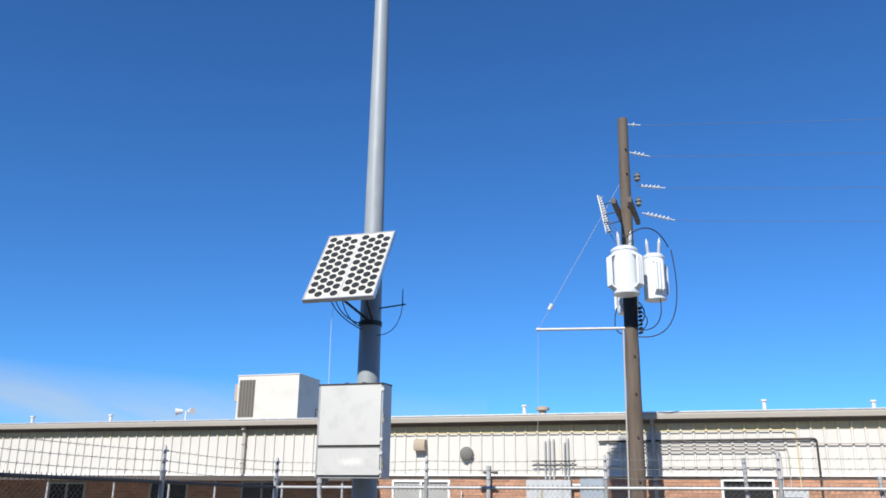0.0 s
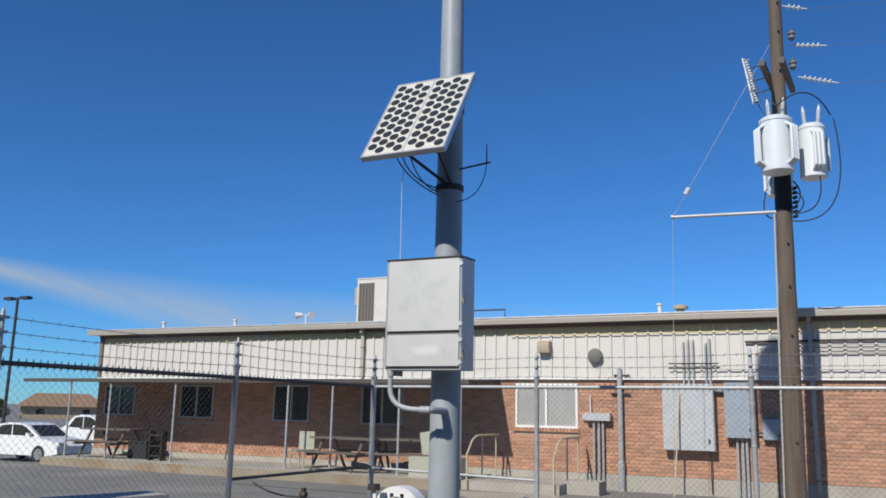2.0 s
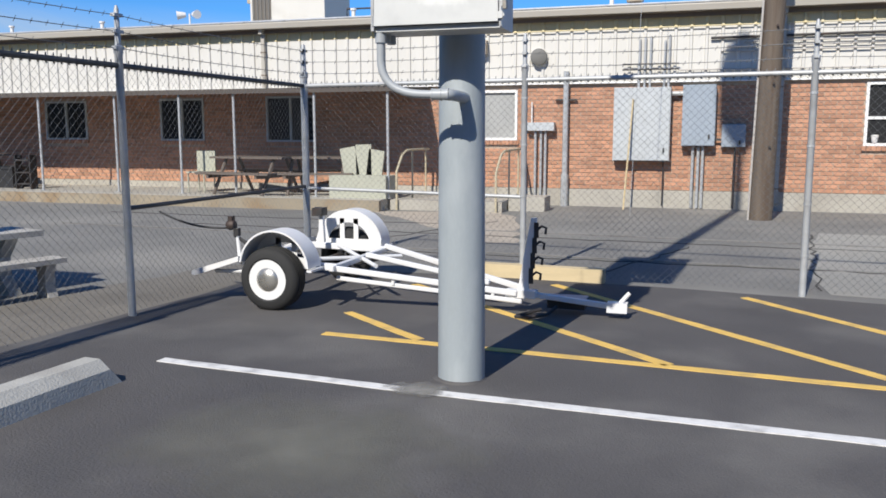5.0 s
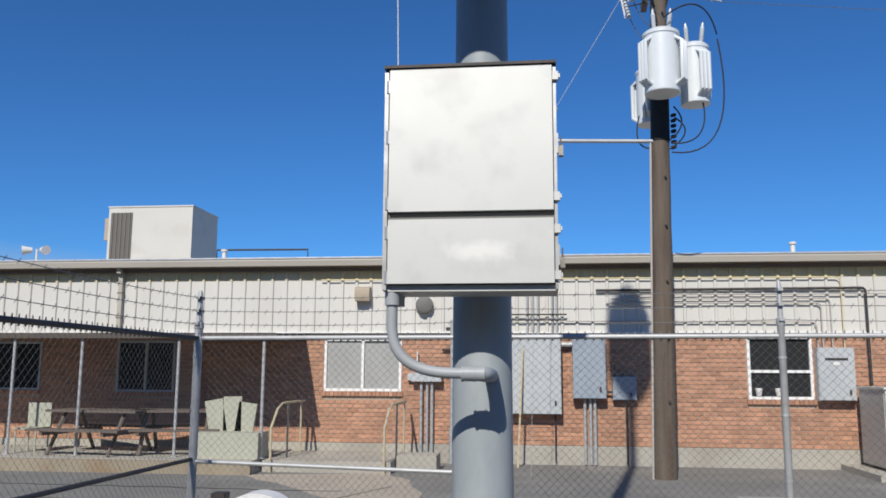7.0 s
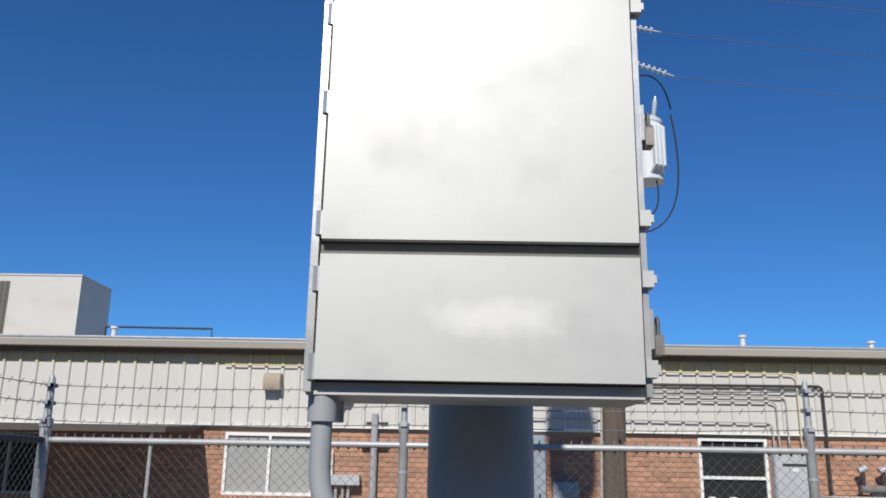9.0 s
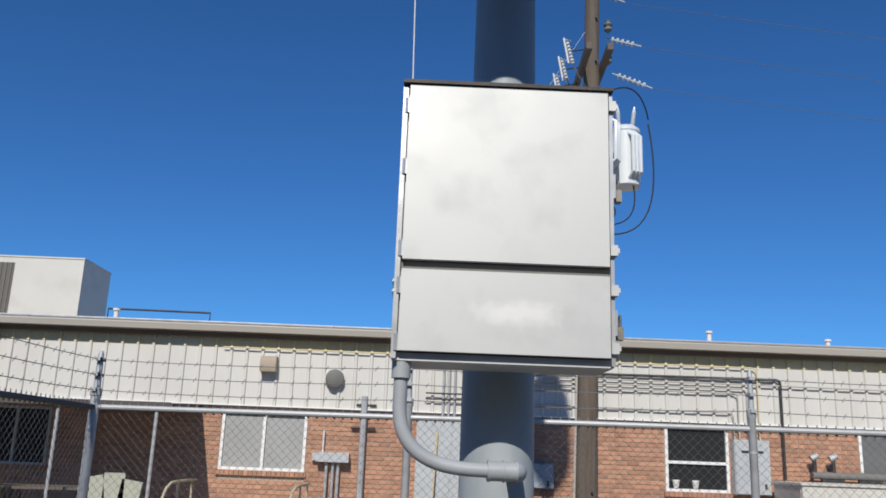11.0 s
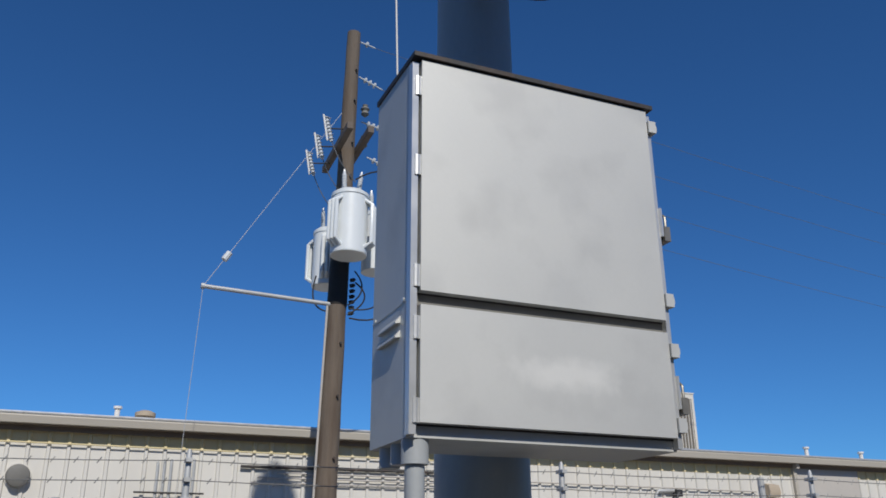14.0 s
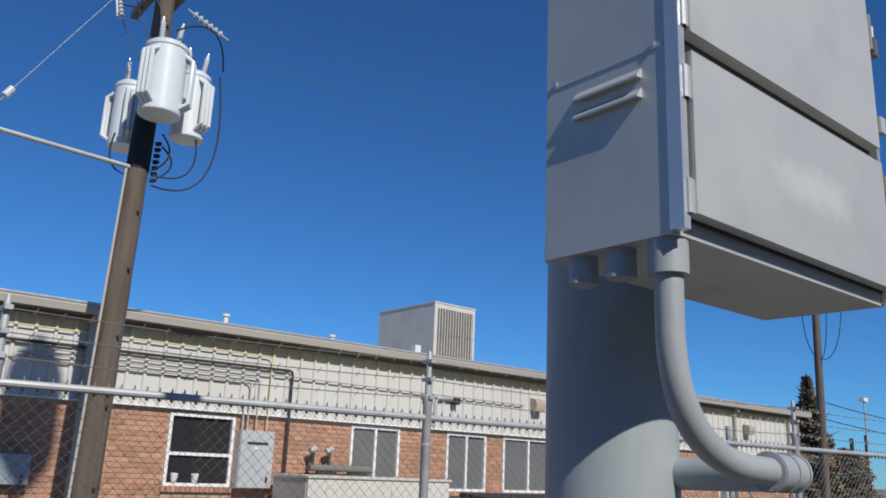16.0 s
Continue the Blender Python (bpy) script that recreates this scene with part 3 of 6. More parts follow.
# the eave's shadow band is put in as a dark brown strip
structure("trim_frieze", boxed((XL, FY - 0.125, 3.535), (XR, FY - 0.105, 3.608)), M_TRIM, "dark brown strip standing for shade below the soffit", "trim", False)

# ribbed siding: one long sheet, flat pans between narrow raised ribs
PITCH, RIB = 0.276, 0.034


def siding(name, z0, z1, material, label, proud=0.0):
    prof = []
    x = -16.93
    while x < XR - 0.3:
        y = FY - 0.035 - proud
        prof += [(x, y), (x + PITCH - 2 * RIB, y), (x + PITCH - 1.6 * RIB, y - 0.032), (x + PITCH - 0.4 * RIB, y - 0.032)]
        x += PITCH
    prof += [(XR - 0.02, FY - 0.035 - proud), (XR - 0.02, FY + 0.22), (XL + 0.02, FY + 0.22), (XL + 0.02, FY - 0.035 - proud)]
    bm = bm_new()
    add_prism(bm, prof, "z", z0, z1)
    return structure(name, bm, material, label, "siding", False)


siding("wall_siding", 2.385, 3.368, M_SIDING, "white ribbed metal siding with thin vertical ribs")
siding("wall_siding_upper", 3.372, 3.60, M_SIDING_Y, "yellowed strip of ribbed metal siding under the eave")
structure("trim_flashing", boxed((XL, FY - 0.085, 2.362), (XR, FY - 0.005, 2.383)), M_WIN_W, "white metal flashing below the siding", "trim", False)
structure("trim_corner", boxed((XL - 0.01, FY - 0.09, 2.39), (XL + 0.11, FY - 0.07, 3.6)), M_TRIM, "brown corner trim of the siding", "trim", False)
structure("trim_corner_right", boxed((XR - 0.25, FY - 0.09, 2.39), (XR - 0.03, FY - 0.07, 3.6)), M_TRIM, "brown corner trim of the siding", "trim", False)
gp = structure("siding_patch", boxed((12.95, FY - 0.078, 2.40), (14.72, FY - 0.070, 3.58)), M_SIDING_G, "grey replacement siding sheet", "siding", False)


def window(i, x0, x1, z0, z1, split, shade, sash=None):
    w = thing("window_%d" % i, "", "window", ((x0 + x1) / 2, FY, z0), "", "structure")
    def pt(name, bm, m, lab="", par=None):
        ob = part(name, bm, m, None, lab, False)
        ob.parent = par or w
        ob.matrix_parent_inverse = Matrix.Translation((-(x0 + x1) / 2, -FY, -z0))
        return ob
    t = 0.04 if i < 5 else 0.05
    y0, y1 = FY - 0.012, FY + 0.07
    bm = bm_new()
    add_box(bm, (x0, y0, z0), (x0 + t, y1, z1))
    add_box(bm, (x1 - t, y0, z0), (x1, y1, z1))
    add_box(bm, (x0 + t, y0, z1 - t), (x1 - t, y1, z1))
    add_box(bm, (x0 + t, y0, z0), (x1 - t, y1, z0 + t))
    FM = M_PANEL if i < 5 else M_WIN_W
    pt("window_frame", soften(bm, 0.006, 1), FM)
    if split == "v":
        m = x0 + (x1 - x0) * 0.5
        pt("mullion", boxed((m - t * 0.5, y0 + 0.004, z0 + t), (m + t * 0.5, y1 - 0.004, z1 - t)), FM)
        panes = [(x0 + t, m - t * 0.5, z0 + t, z1 - t), (m + t * 0.5, x1 - t, z0 + t, z1 - t)]
    else:
        m = z0 + (z1 - z0) * 0.44
        pt("mullion", boxed((x0 + t, y0 + 0.004, m - t * 0.5), (x1 - t, y1 - 0.004, m + t * 0.5)), FM)
        panes = [(x0 + t, x1 - t, z0 + t, m - t * 0.5), (x0 + t, x1 - t, m + t * 0.5, z1 - t)]
    for n, (a, b, c, d) in enumerate(panes):
        s = shade[n]
        pt("pane", boxed((a - 0.01, FY + 0.03 + 0.012 * n, c - 0.01), (b + 0.01, FY + 0.036 + 0.012 * n, d + 0.01)), M_GLASS if s is None else (M_BLIND if i < 7 else M_BLIND_D))
    # brick sill course
    bm = bm_new()
    x = x0 - 0.03
    while x < x1 + 0.02:
        add_box(bm, (x, FY - 0.045, z0 - 0.085), (min(x + 0.072, x1 + 0.03), FY + 0.02, z0 - 0.004))
        x += 0.08
    pt("window_sill", bm, M_BRICK)
    return w


LABS = ["dark window with a thin frame behind the porch"] * 4 + ["white framed sliding window with drawn grey blinds", "white framed sash window over dark glass"] + ["white framed window with drawn grey blinds"] * 4
for i, wv in enumerate(WINS):
    sh = (None, None) if i in (0, 1, 2, 3, 5) else (1, 1)
    wob = window(i + 1, *wv, "h" if i == 5 else "v", sh)
    tagged(wob, LABS[i])

for dx in (0.18, 0.52):
    bm = bm_new()
    add_lathe(bm, (3.97 + dx, FY + 0.008, 1.246), (0, 0, 1), [(0, 0.04), (0.07, 0.055), (0.13, 0.065), (0.14, 0.055)], 12)
    tagged(part("flower_pot", bm, M_SIGN), "small white pot on the window ledge", "pot", "pots on the ledge")


# downspouts
def downspout(x, z0, z1, label):
    d = thing("downspout", label, "downspout", (x, FY, z0), "downspouts on the wall")
    bm = bm_new()
    add_box(bm, (-0.04, -0.14, 0), (0.04, -0.07, z1 - z0 - 0.1))
    add_box(bm, (-0.04, -0.24, z1 - z0 - 0.1), (0.04, -0.07, z1 - z0))
    part("pipe", soften(bm, 0.008, 1), M_EAVE, d)
    for h in (0.25, (z1 - z0) * 0.6):
        part("strap", boxed((-0.055, -0.146, h), (0.055, -0.066, h + 0.025)), M_TRIM, d)
    return d


downspout(-7.86, 2.40, 3.62, "tan square downspout on white siding")
downspout(2.56, 0.15, 3.62, "pale square downspout beside the wooden pole")
downspout(12.88, 0.15, 3.62, "brown square downspout on the wall")
downspout(20.2, 0.15, 3.62, "brown square downspout on the wall")
downspout(23.2, 0.15, 3.62, "brown square downspout on the wall")

# things on the siding
sp = thing("wall_lamp", "tan boxy wall lamp on white siding", "lamp", (-3.02, FY - 0.07, 3.09))
bm = bm_new()
add_prism(bm, [(-0.01, -0.13), (-0.16, -0.13), (-0.20, -0.03), (-0.17, 0.11), (-0.01, 0.15)], "x", -0.14, 0.14)
part("housing", soften(bm, 0.012), M_TAN, sp)
part("back_plate", boxed((-0.10, -0.012, -0.10), (0.10, 0.02, 0.17)), M_SIDING, sp)
for x in (12.15, 20.83):
    copy_thing(sp, pose(x, FY - 0.07, 3.05))
vt = thing("vent_hood", "round grey exhaust vent hood on white siding", "vent", (-1.86, FY - 0.06, 2.89))
bm = bm_new()
add_lathe(bm, (0, 0, 0), (0.15, -1, -0.1), [(0, 0.165), (0.05, 0.165), (0.13, 0.15), (0.15, 0.11)], 20)
part("hood", bm, M_VENT, vt)
part("collar", rodded((0, 0.03, 0), (0, -0.02, 0), 0.18, 20), M_SIDING, vt)


def wall_box(name, x0, x1, z0, z1, depth, material, label, cat, lip=True):
    b = thing(name, label, cat, ((x0 + x1) / 2, FY, z0))
    w, h = (x1 - x0) / 2, z1 - z0
    part("body", boxed((-w, -depth + 0.02, 0), (w, 0.0, h), 0.01), material, b)
    part("door", boxed((-w + 0.012, -depth - 0.004, 0.014), (w - 0.012, -depth + 0.018, h - 0.012), 0.006), material, b)
    part("handle", boxed((w - 0.12, -depth - 0.03, h * 0.12), (w - 0.09, -depth - 0.002, h * 0.12 + 0.08), 0.006), M_DARK, b)
    return b


e1 = wall_box("electrical_panel", -0.38, 0.66, 0.90, 2.27, 0.26, M_PANEL, "tall light grey electrical cabinet on the brick wall", "electrical panel")
e2 = wall_box("electrical_panel", 0.87, 1.46, 1.18, 2.30, 0.24, M_PANEL_B, "blue-grey switch box on the brick wall", "electrical panel")
e3 = wall_box("electrical_panel", 1.58, 2.0, 1.16, 1.58, 0.17, M_PANEL_B, "small grey meter box on the brick wall", "electrical panel")
e4 = wall_box("electrical_panel", 5.12, 5.74, 1.18, 2.10, 0.2, M_PANEL, "pale grey electrical cabinet beside the sash window", "electrical panel")
part("label_plate", boxed((-0.19, -0.212, 0.70), (0.19, -0.206, 0.74)), M_DARK, e4)
part("label_plate", boxed((-0.06, -0.212, 0.62), (0.06, -0.206, 0.67)), M_SIGN, e4)


def conduit(pts, r, label, material=None):
    ob = part("conduit", tubed(pts, r, 8), material or M_GALV)
    return tagged(ob, label, "pipe", "conduits on the wall")


CY = FY - 0.10
for x, z1 in ((0.06, 3.16), (0.16, 3.2), (0.26, 3.2), (0.52, 3.12), (0.60, 3.22)):
    conduit([(x, CY, 2.275), (x, CY, z1 - 0.06)] + bow((x, CY, z1 - 0.06), (x, CY, z1), (x, CY + 0.07, z1), 5), 0.022, "vertical grey conduit rising above the electrical cabinet")
for z in (2.60, 2.70):
    conduit([(-0.25, CY - 0.03, z), (0.78, CY - 0.03, z)], 0.014, "horizontal strut across the conduits", M_DARK)
for x in (1.08, 1.18, 1.26):
    conduit([(x, CY, 0.02), (x, CY, 1.175)], 0.028, "grey conduit between the switch box and the ground")
for x in (-1.90, -1.79, -1.70):
    conduit([(x, CY, 0.02), (x, CY, 1.46)], 0.026, "grey conduit below the junction trough")
conduit([(0.66, CY, 2.15), (0.868, CY, 2.15)], 0.045, "short conduit between the two cabinets")
conduit([(0.55, CY, 0.05), (0.55, CY, 0.895)], 0.012, "thin ground rod pipe below the cabinet", M_DARK)
conduit([(1.465, CY, 1.3), (1.577, CY, 1.3)], 0.02, "short conduit between switch box and meter box", M_DARK)
conduit([(1.82, CY, 0.03), (1.82, CY, 1.155)], 0.02, "conduit below the meter box", M_DARK)
conduit([(-1.31, FY - 0.11, 0.0), (-1.31, FY - 0.11, 2.60)], 0.055, "stout grey riser pipe on the brick wall")
conduit([(-1.31, FY - 0.11, 0.0), (-1.31, FY - 0.11, 0.62)], 0.075, "stout grey pipe sleeve at the foot of the riser")
for z, x0 in ((2.06, -1.52), (2.45, -1.45)):
    conduit([(x0, FY - 0.06, z), (-1.10, FY - 0.06, z)], 0.022, "pipe strap on the riser", M_DARK)
# junction trough with a small riser
tr = thing("junction_box", "grey metal junction trough on the brick wall", "junction box", (-1.80, FY, 1.47))
part("trough", boxed((-0.28, -0.2, 0), (0.28, 0, 0.16), 0.008), M_PANEL, tr)
part("riser", rodded((-0.18, -0.08, 0.16), (-0.18, -0.08, 0.55), 0.014), M_SIGN, tr)
part("outlet", boxed((-0.36, -0.1, 0.02), (-0.285, 0, 0.14), 0.006), M_PANEL, tr)
# long runs across the siding to the right
RUN = "long thin conduit running across the white siding"
conduit([(1.32, CY, 3.14), (5.95, CY, 3.16)] + bow((5.95, CY, 3.16), (6.03, CY, 3.16), (6.03, CY, 3.08), 5) + [(6.03, CY, 1.45)], 0.024, RUN, M_DARK)
conduit([(1.9, CY, 3.06), (6.0, CY, 3.06), (11.8, CY, 3.03)], 0.014, RUN, M_SIDING_G)
conduit([(1.6, CY, 2.98), (5.3, CY, 2.98)] + bow((5.3, CY, 2.98), (5.42, CY, 2.98), (5.42, CY, 2.88), 5) + [(5.42, CY, 2.105)], 0.014, RUN, M_SIDING_G)
conduit([(1.5, CY, 2.90), (5.15, CY, 2.90)] + bow((5.15, CY, 2.90), (5.26, CY, 2.90), (5.26, CY, 2.80), 5) + [(5.26, CY, 2.105)], 0.014, RUN, M_SIDING_G)
conduit([(0.78, CY, 2.58), (5.05, CY, 2.56)] + bow((5.05, CY, 2.56), (5.17, CY, 2.56), (5.17, CY, 2.46), 5) + [(5.17, CY, 2.105)], 0.014, RUN, M_SIDING_G)
conduit([(-3.85, CY, 3.37), (5.5, CY, 3.36)] + bow((5.5, CY, 3.36), (5.62, CY, 3.36), (5.62, CY, 3.26), 5) + [(5.62, CY, 2.105)], 0.012, RUN, M_SIDING_Y)
# elbow lamp bracket
eb = thing("lamp_bracket", "small grey elbow lamp bracket on the siding", "lamp", (9.3, FY - 0.07, 2.86))
part("arm", tubed([(0, 0, -0.45), (0, -0.03, 0.05), (0.05, -0.04, 0.12), (0.45, -0.04, 0.13)], 0.035), M_GALV, eb)
part("lamp_head", boxed((0.42, -0.13, 0.02), (0.56, 0.0, 0.15), 0.01), M_DARK, eb)

# wooden lath leaning at the cabinet
lath = part("wooden_lath", rodded((-0.12, 11.35, 0.0), (-0.02, 11.66, 2.05), 0.018, 6), M_TIMBER)
tagged(lath, "thin yellow wooden lath leaning on the grey cabinet", "lath")

# ---- siren pole with its cabinet ----
PR = [(0, 0.137), (2.0, 0.128), (4.6, 0.108), (7.5, 0.088), (11.05, 0.07)]
sp = thing("steel_pole", "tall grey painted steel pole standing in the asphalt", "pole")
PY = 0.09
bm = bm_new()
add_lathe(bm, (0, PY, 0), (0, 0, 1), PR, 40)
part("shaft", bm, M_POLE, sp)
bm = bm_new()
add_lathe(bm, (0, PY, 0), (0, 0, 1), [(0.0, 0.165), (0.012, 0.155), (0.018, 0.14)], 28)
for v in bm.verts:
    v.co.x *= 1 + 0.18 * noise.noise(v.co * 9)
part("footing_patch", bm, M_NEW, sp)
sh = thing("siren", "grey drum siren on top of the steel pole", "siren", (0, PY, 11.0))
bm = bm_new()
add_lathe(bm, (0, 0, 0), (0, 0, 1), [(0, 0.1), (0.12, 0.2), (0.4, 0.36), (0.6, 0.40), (1.3, 0.40), (1.55, 0.37), (1.8, 0.26), (1.98, 0.12), (2.05, 0.05), (2.12, 0.03)], 24)
part("drum", bm, M_POLE, sh)

BX0, BX1, BY0, BY1, BZ0, BZ1 = -0.366, 0.322, -0.345, -0.070, 1.943, 2.875
cab = thing("control_cabinet", "brushed aluminium two-door control cabinet strapped to the pole", "cabinet", (0, 0, 0))
bm = bm_new()
add_box(bm, (BX0, BY0 + 0.028, BZ0), (BX1, BY1, BZ1 - 0.012))
part("body", soften(bm, 0.005), M_ALU, cab)
bm = bm_new()
add_prism(bm, [(BY0 - 0.008, BZ1 - 0.020), (BY0 - 0.008, BZ1 - 0.008), (BY1 + 0.006, BZ1 + 0.004), (BY1 + 0.006, BZ1 - 0.011)], "x", BX0 - 0.004, BX1 + 0.004)
# the cap's shade is put into its colour, darker than the cabinet
part("drip_cap", bm, M_DARK, cab, "drip cap coloured dark in place of shade")
SLOT = 2.245
for z0, z1, nm in ((SLOT + 0.014, BZ1 - 0.024, "upper_door"), (BZ0 + 0.028, SLOT - 0.018, "lower_door")):
    d = part(nm, boxed((BX0 + 0.019, BY0, z0), (BX1 - 0.014, BY0 + 0.022, z1), 0.006), M_ALU if nm == "upper_door" else M_ALU_WIPED, cab)
    # dark sheet behind the folded rim of the door
    bm = bm_new()
    add_box(bm, (BX0 + 0.018, BY0 + 0.0225, z0 - 0.004), (BX1 - 0.010, BY0 + 0.0275, z1 + 0.004))
    part("door_gasket", bm, M_DARK, d)
    h = z1 - z0
    zs = (z0 + h * 0.06, z0 + h * 0.52, z0 + h * 0.88) if h > 0.4 else (z0 + h * 0.10, z0 + h * 0.80)
    for z in zs:
        bm = bm_new()
        add_rod(bm, (BX0 + 0.011, BY0 + 0.010, z - 0.026), (BX0 + 0.011, BY0 + 0.010, z + 0.026), 0.0075, 8)
        add_box(bm, (BX0 + 0.011, BY0 + 0.004, z - 0.026), (BX0 + 0.03, BY0 + 0.009, z + 0.026))
        part("hinge", bm, M_ALU_EDGE, d)
    zl = (z0 + h * 0.09, z0 + h * 0.92) if h > 0.4 else (z0 + h * 0.12, z0 + h * 0.83)
    for z in zl:
        bm = bm_new()
        add_box(bm, (BX1 - 0.012, BY0 - 0.006, z - 0.018), (BX1 + 0.011, BY0 + 0.03, z + 0.016))
        add_box(bm, (BX1 + 0.010, BY0 + 0.0, z - 0.008), (BX1 + 0.018, BY0 + 0.02, z + 0.008))
        part("clamp", soften(bm, 0.003, 1), M_ALU, d)
    z = z0 + h * 0.47
    bm = bm_new()
    add_box(bm, (BX1 + 0.002, BY0 + 0.002, z - 0.05), (BX1 + 0.008, BY0 + 0.028, z + 0.03))
    hp = part("hasp", bm, M_ALU_EDGE, d)
    bm = bm_new()
    add_box(bm, (BX1 + 0.009, BY0 + 0.0, z - 0.062), (BX1 + 0.027, BY0 + 0.034, z - 0.022))
    add_tube(bm, [(BX1 + 0.018, BY0 + 0.006, z - 0.024), (BX1 + 0.018, BY0 + 0.006, z + 0.006)] + bow((BX1 + 0.018, BY0 + 0.006, z + 0.006), (BX1 + 0.018, BY0 + 0.017, z + 0.024), (BX1 + 0.018, BY0 + 0.028, z + 0.006), 6) + [(BX1 + 0.018, BY0 + 0.028, z - 0.024)], 0.0035, 6)
    part("padlock", bm, M_BRASS, d, "weathered brass padlock")
# corner rails of the front opening; grazing sunlight is put into their brighter metal
for x0, x1 in ((BX0 - 0.003, BX0 + 0.013), (BX1 - 0.010, BX1 + 0.002)):
    part("corner_rail", boxed((x0, BY0 + 0.008, BZ0 + 0.004), (x1, BY0 + 0.032, BZ1 - 0.03), 0.004), M_ALU_EDGE, cab)
# shade in the slot between the doors is put into this rail's grey
part("door_rail", boxed((BX0 + 0.013, BY0 + 0.024, SLOT - 0.016), (BX1 - 0.007, BY0 + 0.03, SLOT + 0.012)), M_VENT, cab)
# louvres, seam and rivets on the side
for z in (2.175, 2.208):
    bm = bm_new()
    add_prism(bm, [(BX0 + 0.001, z + 0.012), (BX0 - 0.012, z - 0.004), (BX0 - 0.012, z - 0.008), (BX0 + 0.001, z - 0.006)], "y", -0.268, -0.138)
    part("louvre", bm, M_ALU, cab)
bm = bm_new()
add_box(bm, (BX0 - 0.0015, BY0 + 0.035, 2.242), (BX0 + 0.001, BY1 - 0.002, 2.248))
part("seam", bm, M_ALU, cab)
for y in (-0.09, -0.29):
    part("rivet", rodded((BX0 + 0.001, y, 2.25), (BX0 - 0.004, y, 2.25), 0.005, 8), M_ALU_EDGE, cab)
for x, y in ((-0.335, -0.125), (-0.335, -0.20)):
    part("hub_plug", rodded((x, y, BZ0 - 0.045), (x, y, BZ0 + 0.002), 0.024, 14), M_PVC, cab)
for z in (2.06, 2.78):
    bm = bm_new()
    add_lathe(bm, (0, PY, z - 0.02), (0, 0, 1), [(0, 0.127), (0.0, 0.134), (0.04, 0.134), (0.04, 0.127)], 32, False)
    part("strap", bm, M_GALV, cab)
for x in (-0.16, 0.03):
    part("lifting_lug", boxed((x - 0.018, BY1 - 0.05, BZ1 - 0.002), (x + 0.018, BY1 - 0.03, BZ1 + 0.035), 0.004), M_DARK, cab)

# conduit elbow from the cabinet into the pole
cd = thing("conduit_elbow", "grey bent conduit from cabinet into the pole", "pipe", (0, 0, 0))
pts = [(-0.335, -0.285, BZ0 - 0.03), (-0.335, -0.285, 1.80)] + bow((-0.335, -0.285, 1.80), (-0.33, -0.287, 1.635), (-0.12, -0.275, 1.625), 12) + [(-0.02, -0.268, 1.622)]
part("bend", tubed(pts, 0.0215, 16), M_PVC, cd)
part("coupling", rodded((-0.335, -0.285, BZ0 - 0.052), (-0.335, -0.285, BZ0 + 0.002), 0.030, 18), M_PVC, cd)
part("coupling", rodded((-0.06, -0.270, 1.622), (0.03, -0.264, 1.622), 0.030, 18), M_PVC, cd)
for x in (-0.058, -0.012, 0.026):
    part("coupling_ring", rodded((x, -0.2695 + 0.06 * (x + 0.06), 1.622), (x + 0.006, -0.269 + 0.06 * (x + 0.06), 1.622), 0.0325, 18), M_PVC, cd)
part("entry_pipe", tubed(bow((0.02, -0.264, 1.622), (0.05, -0.26, 1.62), (0.045, -0.02, 1.615), 8), 0.03, 16), M_PVC, cd)
# cable up the left side
tagged(part("whip_cable", tubed([(-0.345, -0.16, 2.87), (-0.36, -0.14, 3.6), (-0.30, -0.12, 4.2)], 0.0024, 6), M_SIGN), "thin pale cable rising from the cabinet", "cable")

# solar panel: a tilted frame with round cells
spn = thing("solar_panel", "tilted white solar panel with round dark cells", "solar panel")
A, B, C, D = Vector((-0.40, -0.13, 4.53)), Vector((0.36, -0.16, 4.52)), Vector((-0.43, -0.78, 3.655)), Vector((0.30, -0.74, 3.675))
ux = ((B - A) + (D - C)).normalized()
dn = ((C - A) + (D - B)).normalized()
dn = (dn - ux * dn.dot(ux)).normalized()
nrm = ux.cross(dn).normalized()
if nrm.y > 0:
    nrm = -nrm
ctr = (A + B + C + D) / 4
PW, PH = ((B - A).length + (D - C).length) / 2, ((C - A).length + (D - B).length) / 2
fr = Matrix((ux, dn, nrm)).transposed().to_4x4()
spn.matrix_world = Matrix.Translation(ctr) @ fr
part("sheet", boxed((-PW / 2, -PH / 2, -0.012), (PW / 2, PH / 2, 0)), M_SOLAR_BACK, spn)
bm = bm_new()
for s in (-1, 1):
    add_box(bm, (s * PW / 2 - 0.008, -PH / 2 - 0.008, -0.045), (s * PW / 2 + 0.008, PH / 2 + 0.008, 0.004))
    add_box(bm, (-PW / 2 + 0.008, s * PH / 2 - 0.008, -0.045), (PW / 2 - 0.008, s * PH / 2 + 0.008, 0.004))
part("frame", bm, M_ALU_EDGE, spn)
part("divider", boxed((-0.006, -PH / 2 + 0.008, 0.0), (0.006, PH / 2 - 0.008, 0.003)), M_ALU_EDGE, spn)
part("underside", boxed((-PW / 2 + 0.01, -PH / 2 + 0.01, -0.044), (PW / 2 - 0.01, PH / 2 - 0.01, -0.013)), M_DARK, spn)
cr = PW / 2 * 0.112
bm = bm_new()
add_lathe(bm, (0, 0, 0), (0, 0, 1), [(0, cr), (0.0025, cr)], 14)
cell_me = mesh_of("cell", bm, M_CELL, False)
